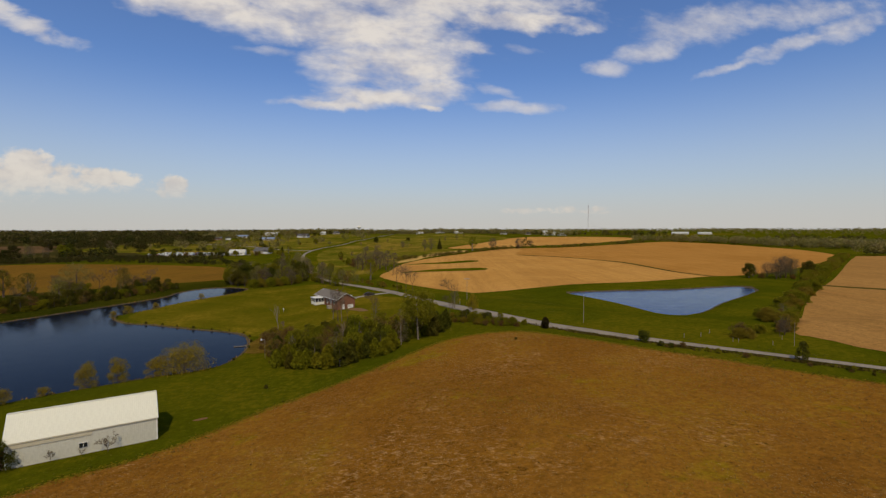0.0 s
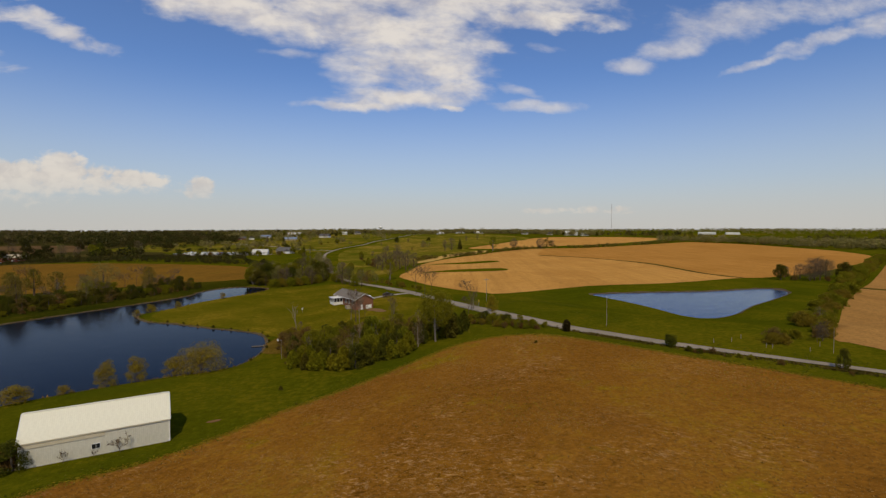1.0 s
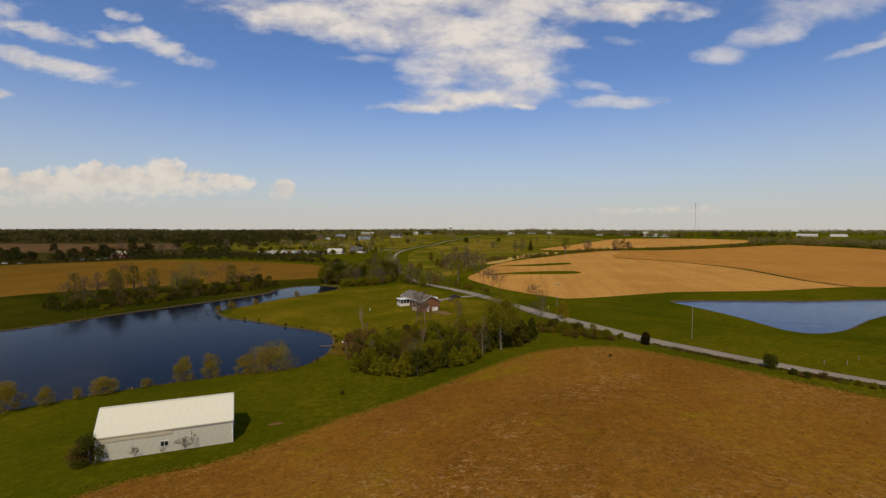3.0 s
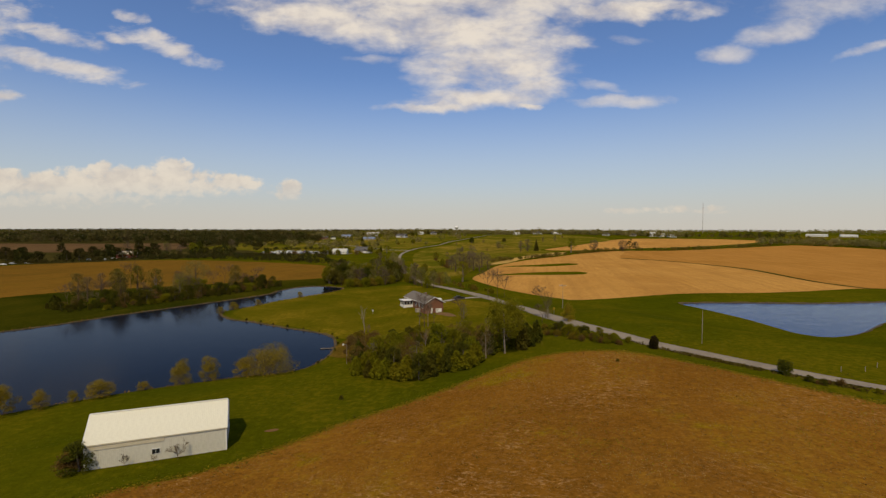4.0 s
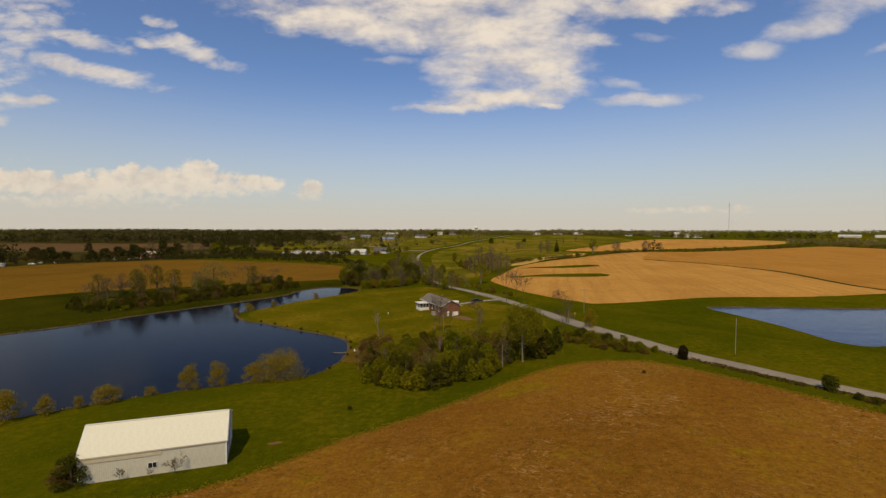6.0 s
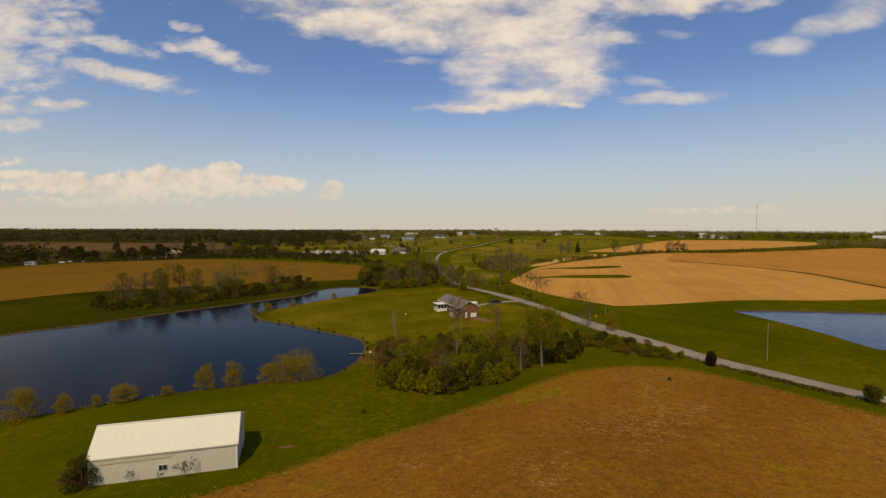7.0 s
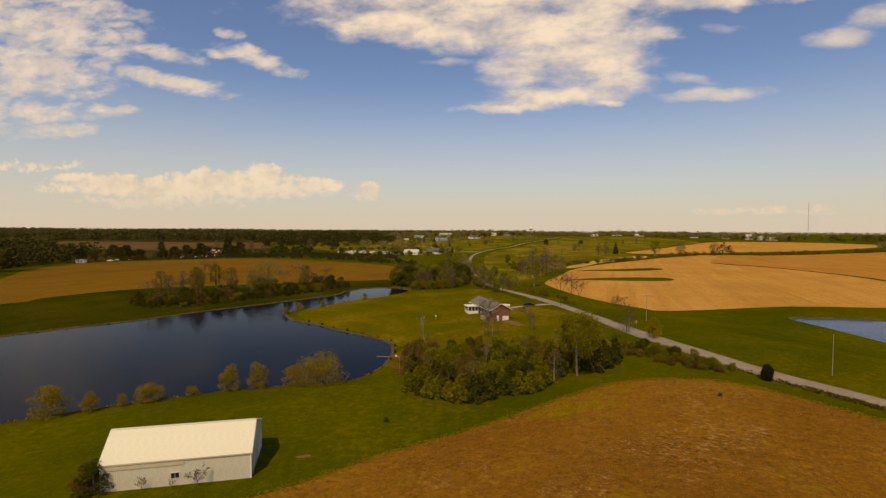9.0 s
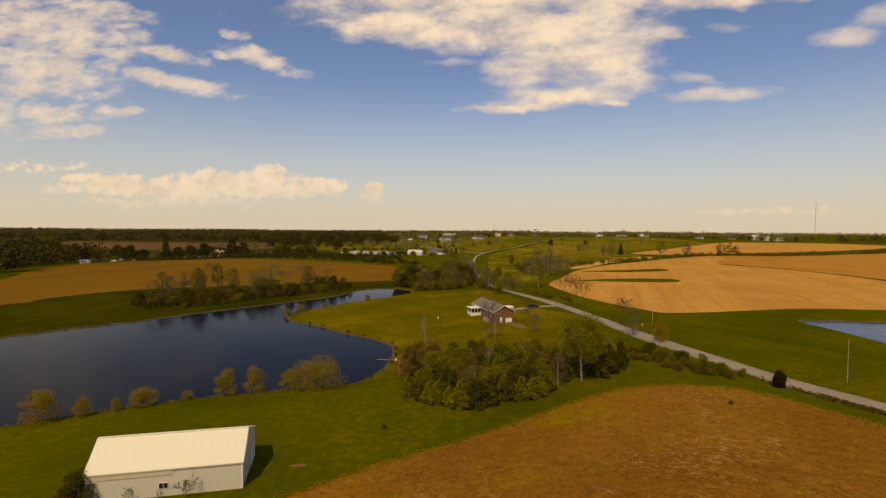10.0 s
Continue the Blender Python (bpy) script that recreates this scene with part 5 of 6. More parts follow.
PLANTS = {
    "tall": grow("deciduous_tree", "tall deciduous tree with fresh green leaves and bare trunk", 12.0, 8.0, 8600, 0.15, LEAF, PALE_BARK, 1, 0.2, 19, 0.36),
    "green_a": grow("young_tree", "young green leafy tree in the thicket", 6.5, 4.4, 4600, 0.13, LEAF, BARK, 2, 0.3, 16, 0.06),
    "green_b": grow("young_tree", "bushy green young tree in the thicket", 5.6, 4.4, 4600, 0.13, LEAF, BARK, 3, 0.3, 15, 0.05),
    "dark_a": grow("dark_tree", "dark green dense young tree in the thicket", 6.5, 4.2, 4600, 0.13, DARK_LEAF, BARK, 4, 0.3, 16, 0.05),
    "russet": grow("budding_tree", "russet budding thin tree in the thicket", 6.0, 4.2, 1600, 0.11, RUSSET_LEAF, TWIG, 5, 0.2, 12, 0.15),
    "bush_green": grow("bush", "rounded green leafy bush", 3.0, 3.6, 2600, 0.14, LEAF, TWIG, 6, 0.3, 8, 0.1, True),
    "bush_dark": grow("bush", "rounded dark green bush", 3.0, 3.6, 2800, 0.14, DARK_LEAF, TWIG, 7, 0.3, 8, 0.1, True),
    "bush_russet": grow("bush", "reddish brown budding bush", 3.4, 4.4, 2200, 0.13, RUSSET_LEAF, TWIG, 8, 0.3, 9, 0.1, True),
    "willow": grow("willow", "wide golden yellow spring willow by the water", 7.0, 10.0, 9500, 0.12, GOLD_LEAF, TWIG, 9, 0.25, 26, 0.02, True),
    "willow_small": grow("willow_bush", "upright golden brown willow bush on the shore", 5.4, 4.4, 6400, 0.085, GOLD_LEAF, TWIG, 10, 0.22, 18, 0.04, True),
    "big_a": grow("leafy_tree", "spreading leafy green tree", 12.0, 9.5, 4200, 0.3, LEAF, BARK, 11, 0.4, 12, 0.25),
    "big_b": grow("leafy_tree", "dark spreading leafy tree", 11.0, 9.0, 4200, 0.3, DARK_LEAF, BARK, 12, 0.4, 12, 0.15),
    "dark_round": grow("dark_tree", "dark rounded full-leafed tree", 13.0, 10.5, 3800, 0.36, SHADE_LEAF, BARK, 41, 0.4, 15, 0.16),
    "blossom": grow("blossom_tree", "pale cream blossoming tree among woods", 13.0, 11.0, 2200, 0.4, PALE_LEAF, BARK, 43, 0.4, 14, 0.2),
    "spread": grow("leafy_tree", "spreading tree with thin yellow-green spring leaves", 14.0, 14.0, 4200, 0.17, RIDGE_LEAF, TWIG, 44, 0.3, 22, 0.32),
    "bank_tree": grow("budding_tree", "tall dark-stemmed tree with thin olive spring leaves", 13.0, 7.5, 2600, 0.2, WOODS_LEAF, TWIG, 46, 0.35, 20, 0.26),
    "big_thin": grow("budding_tree", "tall thinly leafed budding tree", 13.0, 8.0, 2400, 0.22, LEAF, PALE_BARK, 13, 0.4, 14, 0.3),
    "bud_a": grow("budding_tree", "grey-brown budding tree still without leaves", 13.0, 8.5, 3000, 0.15, BUD_LEAF, TWIG, 23, 0.3, 18, 0.2),
    "bud_b": grow("budding_tree", "slender budding tree with bare brown twigs", 12.0, 6.0, 2000, 0.14, BUD_LEAF, TWIG, 24, 0.3, 16, 0.25),
    "bud_s": grow("budding_tree", "thin young budding tree in the thicket", 7.0, 4.2, 1100, 0.1, BUD_LEAF, PALE_BARK, 25, 0.3, 16, 0.2),
    "bare_a": grow_bare("bare_tree", "tall leafless grey tree", 11.0, 0.75, TWIG, 14, 5, 0.085),
    "bare_b": grow_bare("bare_tree", "tall leafless brown tree", 11.0, 0.9, TWIG, 15, 5, 0.09),
    "pole_tree": grow_bare("bare_tree", "slim pale leafless trunk with few twigs", 9.0, 0.35, PALE_BARK, 16, 3, 0.09),
    "shrub_bare": grow_bare("bare_shrub", "small leafless brown shrub with spreading twigs", 2.6, 1.1, TWIG, 17, 5, 0.16, "shrub", 0.004),
    "leaner": grow_bare("bare_tree", "pale leaning leafless trunk with broken limbs", 9.0, 0.5, PALE_BARK, 27, 2, 0.12),
    "sparse": grow("budding_tree", "tall see-through tree with sparse olive spring leaves", 12.0, 7.0, 3000, 0.14, RIDGE_LEAF, TWIG, 28, 0.22, 20, 0.2),
    "haze": grow("budding_tree", "soft grey-brown budding tree with fine twigs", 12.0, 9.0, 4200, 0.15, TWIG_LEAF, TWIG, 45, 0.25, 30, 0.21),
    "hedge_a": grow("hedge_shrub", "yellow-green leafy shrub in the hedge", 3.6, 4.6, 4200, 0.17, LEAF, TWIG, 29, 0.25, 10, 0.05, True),
    "hedge_b": grow("hedge_shrub", "golden brown budding shrub in the hedge", 3.4, 4.6, 4000, 0.16, HEDGE_LEAF, TWIG, 30, 0.25, 10, 0.05, True),
    "cedar_egg": grow_cone("cedar", "egg-shaped dark brown-green cedar beside the road", 3.3, 2.6, 3200, 0.12, CEDAR_LEAF, 18, 1.0),
    "mound": grow_cone("juniper", "rounded bushy green young evergreen in the thicket", 4.9, 4.0, 4600, 0.12, LEAF, 33, 0.9),
    "mound_dark": grow_cone("juniper", "rounded bushy dark green evergreen in the thicket", 5.4, 3.8, 4600, 0.12, DARK_LEAF, 34, 0.9),
    "conifer": grow_cone("conifer", "dark pointed green conifer tree", 14.0, 6.0, 1500, 0.5, DARK_LEAF, 19, 0.3),
}
sets = Nursery()


def near_planting():
    spread = random.Random(7)
    put = sets.set
    put("tall", -5.6, 109.4, 1.0)
    # thicket between the brown field and the house
    front = [(-36, 102), (-28.5, 97.5), (-21, 95.8), (-15, 97.6), (-11, 103), (-5, 112), (1, 113.5)]
    back = [(-41, 117), (-38, 126), (-31, 133), (-18, 133), (-5, 126), (1.5, 116)]
    edge = [Vector(p) for p in front + back[::-1]]
    placed = []
    for k in range(len(front) - 1):
        a, b = Vector(front[k]), Vector(front[k + 1])
        for j in range(3):
            p = a.lerp(b, (j + 0.5) / 3)
            placed.append((p.x + spread.uniform(-0.9, 0.9), p.y + spread.uniform(0.0, 2.6)))
    while len(placed) < 118:
        x, y = spread.uniform(-42, 2), spread.uniform(95, 134)
        if inside(edge, np.array([x]), np.array([y]))[0] and math.hypot(x + 5.6, y - 109.4) > 4 and all((x - p) ** 2 + (y - q) ** 2 > 4.5 for p, q in placed):
            placed.append((x, y))
    for k, (x, y) in enumerate(placed):
        kind = spread.choice(("mound", "mound", "mound", "mound_dark", "mound") if k < 18 else ("mound", "green_b", "mound_dark", "russet", "green_a", "mound", "bud_s", "dark_a", "mound_dark", "russet"))
        fade = 1.0 - 0.35 * ramp(118, 134, y)
        put(kind, x, y, spread.uniform(0.62, 1.02) * float(fade), squeeze=spread.uniform(0.85, 1.1))
    for x, y, s in ((-33, 108.5, 0.8), (-33.6, 109, 0.7), (-18.5, 110, 0.95), (-24, 116, 0.8)):
        put("pole_tree", x, y, s)
    for x, y, s, kind in ((-34.2, 150, 1.5, "pole_tree"), (-33, 151.5, 0.95, "bare_a"), (-31.6, 150.5, 1.3, "pole_tree"), (-30.2, 152.5, 0.7, "bare_b"), (-32.4, 149.2, 0.5, "bare_b")):
        put(kind, x, y, s)
    for x, y, kind, s in ((-2.2, 111.2, "mound_dark", 0.9), (-0.6, 113.4, "mound_dark", 0.8), (-3.4, 114.5, "dark_a", 0.85), (-1.4, 117, "mound_dark", 0.85), (-3.8, 119.5, "russet", 0.8), (-2.6, 122, "mound", 0.7), (-7.4, 113.2, "russet", 0.9), (-9, 115.6, "russet", 0.85), (-8.2, 111, "mound", 0.7)):
        put(kind, x, y, s)
    # brown brush between the lamp pole and the lake
    for k in range(46):
        t = spread.random()
        x, y = -39.5 - 10 * t + spread.uniform(-2, 2.6), 113 + 25 * t + spread.uniform(-3, 3)
        if away(LAKE, np.array([x]), np.array([y]))[0] > 1.2:
            put(spread.choice(("shrub_bare", "bush_russet", "russet", "shrub_bare", "hedge_b")), x, y, spread.uniform(0.3, 0.62), squeeze=spread.uniform(1.0, 1.4))
    put("leaner", -48.7, 142, 1.25)
    put("green_a", -19.5, 110.5, 1.2)
    put("green_b", -17.0, 111.5, 1.15)
    put("green_a", -33.5, 109.5, 1.0)
    put("bare_b", -22.5, 157, 0.8)
    put("bud_s", -22, 158, 0.75)
    put("bare_b", -46, 138, 0.4)
    for x, y, s in ((-48, 131, 0.7), (-45, 128, 0.8), (-50, 135, 0.6), (-44, 122, 0.7), (-42, 132, 0.9)):
        put("bush_russet", x, y, s)
    # by the road
    for x, y, s in ((-19.5, 207, 1.15), (-15.5, 203.5, 1.1), (-13, 206, 0.9)):
        put("bare_a", x, y, s)
    put("bare_b", 3.0, 146.5, 1.0)
    put("bud_s", 3.6, 146, 0.8)
    put("willow_small", 8.6, 138, 0.85, squeeze=0.9)
    for x, y, s in ((3, 126, 0.8), (6, 121, 1.0), (9, 117.5, 0.8), (11.5, 115.5, 1.0), (14.5, 116, 0.7), (7, 128, 0.7), (4, 131, 0.9), (17.2, 115.2, 0.5), (1.5, 136, 0.9), (9.5, 122, 0.8)):
        put(spread.choice(("bush_green", "hedge_b", "bush_russet", "bush_dark")), x + spread.uniform(-2, 1), y + spread.uniform(-2, 2), s * 0.4)
    for k in range(74):
        x = spread.uniform(2.5, 17.5)
        y = 125.5 - 0.95 * (x - 3) + spread.uniform(-5.5, 4.5) * (1 - 0.03 * x)
        put(spread.choice(("shrub_bare", "hedge_b", "green_b", "bush_russet", "green_a", "hedge_a", "dark_a")), x, y, spread.uniform(0.2, 0.4), squeeze=spread.uniform(1.0, 1.5))
    put("bare_b", 2.0, 139, 0.55)
    put("cedar_egg", 22.9, 107.6, 0.72, squeeze=0.75)
    put("bush_dark", 39.3, 93.9, 0.72)
    put("bush_russet", 44.5, 89.0, 0.3)
    put("dark_a", 59.8, 79.8, 0.52, squeeze=0.8)
    put("bush_dark", 14.8, 97.5, 0.17)
    put("bush_green", 19.0, 112.2, 0.4)
    for k in range(24):
        t = spread.random()
        x, y = 41 + 34 * t, 90.5 - 24 * t
        put(spread.choice(("bush_russet", "bush_dark", "bush_green")), x + spread.uniform(-0.6, 0.6), y + spread.uniform(-1.6, 0.2), spread.uniform(0.12, 0.34))
    # round the barn
    put("dark_a", -53.6, 57.4, 0.6, squeeze=1.35)
    put("bush_dark", -54.8, 58.6, 0.9)
    put("bush_russet", -54.6, 57.0, 0.75)
    put("shrub_bare", -44.0, 62.6, 1.2)
    put("shrub_bare", -49.1, 59.5, 0.85, squeeze=0.7)
    put("shrub_bare", -46.4, 61.1, 0.6, squeeze=0.7)
    put("bush_dark", -31.9, 86.5, 0.22)
    # along the near shore
    put("willow", -56.0, 104.0, 0.86, squeeze=1.25)
    put("willow_small", -61.0, 102.4, 0.8, squeeze=1.3)
    put("willow_small", -70.6, 95.0, 0.95, squeeze=1.0)
    put("willow_small", -66.3, 98.0, 0.95, squeeze=0.95)
    put("willow_small", -87.6, 73.0, 1.0, squeeze=1.2)
    put("willow_small", -84.2, 77.3, 0.6, squeeze=1.1)
    put("willow_small", -79.9, 85.0, 0.6, squeeze=2.0)
    put("willow_small", -75.6, 90.6, 0.32, squeeze=1.7)
    put("willow_small", -81.8, 81.3, 0.4)
    for x, y, s in ((-117.5, 172, 0.5), (-116, 177.5, 0.55), (-112.5, 189, 0.45), (-107, 214, 0.5), (-117.6, 182, 0.35)):
        put("willow_small", x, y, s, squeeze=1.3)
    for k in range(22):
        p = LAKE[(46 + k * 2) % len(LAKE)]
        put("bush_dark", p.x + 0.6, p.y + 0.5, spread.uniform(0.12, 0.26))


near_planting()


def far_planting():
    spread = random.Random(8)
    put = sets.set
    # far bank of the lake: a dense dark belt of bushes, with tall thin trees above it
    bank = smooth_line([(-176, 160), (-166, 168), (-159, 184), (-149, 207), (-141, 232), (-138, 250)], False, 2.6)
    for k, p in enumerate(bank):
        for j in range(5):
            kind = spread.choice(("bush_dark", "bush_dark", "hedge_a", "dark_a", "bush_russet", "dark_a", "mound_dark", "mound_dark", "russet"))
            put(kind, p.x - j * 3.6 + spread.uniform(-1.8, 1.8), p.y + j * 1.6 + spread.uniform(-2, 3), spread.uniform(0.45, 1.0) * (1.0 if j else 0.6), squeeze=spread.uniform(0.9, 1.3))
    for x, y, kind, s in ((-196, 184, "bank_tree", 0.95), (-190, 183, "bud_a", 0.85), (-195, 204, "bank_tree", 1.0), (-206, 222, "bare_a", 1.3), (-202, 222, "bank_tree", 1.0), (-205, 204, "bud_b", 0.9),
                          (-175, 231, "spread", 1.05), (-174, 203, "pole_tree", 1.35), (-162, 203, "pole_tree", 0.75), (-170, 248, "bare_a", 1.1), (-165, 250, "bank_tree", 0.9), (-184, 214, "bank_tree", 0.95),
                          (-188, 196, "bank_tree", 0.95), (-180, 190, "bank_tree", 1.0), (-178, 222, "bud_b", 0.9), (-158, 222, "bare_a", 1.0), (-154, 240, "bare_b", 0.95), (-150, 228, "bank_tree", 0.8),
                          (-168, 215, "hedge_a", 2.0), (-166, 222, "hedge_a", 1.7), (-146, 246, "dark_a", 1.1), (-150, 243, "dark_a", 1.0)):
        put(kind, x, y, s)
    for k in range(20):
        t = spread.random()
        x, y = -184 + 40 * t + spread.uniform(-9, 4), 170 + 78 * t + spread.uniform(-5, 8)
        put(spread.choice(("bare_b", "bare_a", "sparse", "bud_s", "bud_b")), x, y, spread.uniform(0.6, 1.0))
    # beyond the amber field
    for x, y, kind, s in ((-505, 384, "dark_round", 1.2), (-490, 380, "dark_round", 1.0), (-474, 374, "dark_round", 1.25), (-462, 380, "dark_round", 0.9), (-450, 398, "dark_round", 0.95), (-442, 404, "dark_round", 1.1),
                          (-455, 432, "dark_round", 1.15), (-440, 437, "dark_round", 1.35), (-434, 440, "dark_round", 1.0), (-431, 466, "dark_round", 1.2), (-424, 470, "dark_round", 1.0), (-439, 496, "dark_round", 1.3),
                          (-425, 499, "bud_a", 1.3), (-416, 508, "bud_a", 1.1), (-395, 508, "big_a", 1.1), (-384, 512, "big_b", 1.0), (-372, 520, "big_a", 1.0), (-358, 526, "sparse", 1.2), (-405, 530, "big_b", 1.2),
                          (-636, 790, "blossom", 0.7), (-622, 800, "blossom", 0.55), (-604, 800, "blossom", 0.65), (-560, 600, "dark_round", 1.2), (-520, 640, "dark_round", 1.1), (-540, 560, "bud_a", 1.3),
                          (-600, 520, "dark_round", 1.0), (-480, 560, "sparse", 1.3), (-462, 600, "big_b", 1.3), (-440, 560, "big_a", 1.2), (-425, 620, "bud_a", 1.3)):
        put(kind, x, y, s * 0.85)
    # head of the inlet, up to the road
    area = [Vector(p) for p in ((-124, 272), (-106, 262), (-93, 258), (-78, 284), (-90, 312), (-112, 366), (-130, 330))]
    placed = []
    while len(placed) < 62:
        x, y = spread.uniform(-130, -76), spread.uniform(255, 362)
        if inside(area, np.array([x]), np.array([y]))[0] and all((x - p) ** 2 + (y - q) ** 2 > 13 for p, q in placed):
            placed.append((x, y))
            put(spread.choice(("big_b", "green_a", "sparse", "bank_tree", "bud_a", "big_a", "green_b", "bank_tree", "hedge_b", "hedge_a")), x, y, spread.uniform(0.6, 0.95))
    for x, y, kind, s in ((-118, 270, "big_a", 0.85), (-113, 266.5, "big_b", 0.8), (-108, 263.5, "bank_tree", 0.6), (-101, 258, "hedge_a", 1.2), (-98, 261, "hedge_b", 1.3), (-94, 263, "hedge_a", 1.3), (-91, 266, "hedge_b", 1.2),
                          (-88, 270, "hedge_a", 1.3), (-86, 275, "hedge_a", 1.2), (-84, 280, "hedge_a", 1.2), (-104, 266, "sparse", 0.8), (-98, 268, "bud_b", 0.9), (-93, 274, "sparse", 0.75), (-121, 275, "big_a", 0.75),
                          (-124, 282, "bank_tree", 0.75), (-100, 272, "bare_b", 1.0), (-90, 282, "bud_a", 0.75), (-106, 276, "sparse", 0.9), (-112, 280, "big_a", 0.8)):
        put(kind, x, y, s)
    for x, y, kind, s in ((-52.5, 266, "russet", 1.3), (-42, 281, "big_thin", 0.95), (-60, 360, "bud_a", 1.0), (-55, 368, "bud_b", 1.15), (-47, 362, "bud_a", 1.05), (-41, 350, "bud_b", 1.05), (-52, 378, "bud_a", 1.1), (-44, 388, "bud_b", 1.1), (-66, 376, "bud_b", 1.0), (-37, 366, "bud_a", 0.9),
                          (-65, 362, "bare_b", 1.1), (-50, 345, "russet", 1.5), (-74, 312, "green_a", 1.2), (-70, 330, "bush_green", 1.5), (-62, 300, "bush_green", 1.3), (-80, 345, "big_a", 0.6)):
        put(kind, x, y, s)
    for k in range(14):
        x, y = -95 + spread.uniform(-12, 30), 370 + spread.uniform(-30, 110)
        put(spread.choice(("bush_green", "bush_russet", "green_b", "bud_b")), x + 22 - 0.25 * (y - 370), y + 40, spread.uniform(0.6, 1.4))
    for x, y, s in ((-92, 296, 1.0), (-96, 312, 0.9), (-88, 286, 0.85)):
        put("conifer", x, y, s)
    BEND_LINE = [p for p in ROAD_LINE if 255 < p.y < 420][:30]
    VERGE_LINE = [p for p in ROAD_LINE if 215 < p.y < 330][:16]
    for k in range(len(BEND_LINE)):
        p = BEND_LINE[k]
        put(spread.choice(("sparse", "bud_b", "hedge_b", "green_b", "russet", "sparse")), p.x - 4.2 + spread.uniform(-3, 0.6), p.y - 3 + spread.uniform(-2, 2), spread.uniform(0.75, 1.1))
    for k in range(len(VERGE_LINE)):
        p = VERGE_LINE[k]
        put(spread.choice(("hedge_b", "hedge_a", "russet", "sparse")), p.x + 5 + spread.uniform(0, 4), p.y + 2 + spread.uniform(-3, 3), spread.uniform(0.4, 0.8))
    for x, y in ((-238, 563), (-219, 592), (-402, 866), (-384, 930), (-343, 976), (-309, 856), (-266, 926), (-262, 1058), (-236, 1075), (-55, 1172), (-7, 1188), (38, 1196), (243, 1150), (277, 1128), (205, 1165), (150, 1190), (-300, 760), (-230, 780), (-330, 830)):
        for k in range(5):
            put(spread.choice(("big_a", "big_b", "sparse", "hedge_a", "hedge_b", "bud_a")), x + spread.uniform(-34, 34), y + spread.choice((-1, 1, 1)) * spread.uniform(14, 34), spread.uniform(0.45, 0.95))
    for k in range(34):
        x, y = spread.uniform(-130, 90), spread.uniform(420, 1000)
        if -150 + 0.02 * y < x < -60 + 0.22 * (y - 420):
            put(spread.choice(("hedge_b", "sparse", "hedge_a", "bud_b", "bud_a", "russet")), x, y, spread.uniform(0.4, 1.0))
    # hedge behind the right-hand field, pond trees
    hedge = smooth_line([(80, 114), (100, 139), (127, 172), (161, 211), (200, 256), (231, 291), (300, 368), (385, 462)], False, 4.5)
    for k, p in enumerate(hedge):
        for j in range(2):
            put(spread.choice(("hedge_a", "hedge_b", "hedge_a", "hedge_b", "hedge_a")), p.x + 0.6 - j * 3.4 + spread.uniform(-1.2, 1.2), p.y + 1 + j + spread.uniform(-2, 2), spread.uniform(0.5, 0.95) * (1.0 + 0.45 * float(ramp(150, 300, p.y))))
    for x, y, kind, s in ((59.2, 96, "hedge_b", 0.6), (60.2, 97.4, "bush_russet", 0.85), (61.4, 96.4, "hedge_b", 0.55), (68.4, 97.4, "bare_b", 0.5), (66.4, 100.6, "hedge_a", 0.5), (64.8, 102, "hedge_a", 0.4), (70.4, 99, "haze", 0.26), (74, 103, "hedge_b", 0.7), (77, 108, "hedge_b", 0.8), (80, 111, "hedge_a", 0.8), (72, 102, "bush_russet", 0.7), (75, 106, "bush_green", 0.8), (170, 268, "big_b", 0.75), (175, 265, "bush_russet", 0.9),
                          (181, 262, "haze", 0.75), (186, 266, "haze", 1.0), (191, 269, "haze", 1.05), (196, 272, "haze", 0.9), (208, 275, "big_b", 0.85), (184, 274, "haze", 0.7), (202, 270, "bush_dark", 0.9), (190, 262, "bush_russet", 0.8), (176, 274, "haze", 0.6), (88, 125, "bush_russet", 0.7),
                          (92, 131, "bush_russet", 0.7), (84, 119, "bud_s", 0.6)):
        put(kind, x, y, s)
    # trees round the houses by the storage yard
    for x, y, kind, s in ((-112, 275, "big_b", 1.1), (-108, 282, "big_a", 1.0), (-84, 292, "conifer", 0.95), (-252, 548, "big_thin", 0.9), (-246, 582, "big_a", 0.7), (-230, 572, "green_a", 1.1), (-205, 578, "big_a", 0.75), (-200, 604, "conifer", 0.7), (-228, 618, "big_b", 0.9),
                          (-262, 560, "green_b", 1.2), (-272, 545, "bush_dark", 1.5), (-192, 566, "bush_green", 1.6), (-188, 590, "big_thin", 0.8), (-240, 540, "bush_dark", 1.6), (-214, 556, "bush_russet", 1.5), (-180, 540, "green_a", 1.2),
                          (-300, 540, "green_a", 1.1), (-320, 536, "big_b", 0.7), (-282, 532, "bush_russet", 1.6), (-158, 470, "bush_green", 1.3), (-150, 455, "bud_b", 0.8), (-138, 430, "green_a", 1.0), (-130, 410, "big_thin", 0.8), (-132, 385, "big_a", 0.7)):
        put(kind, x, y, s)
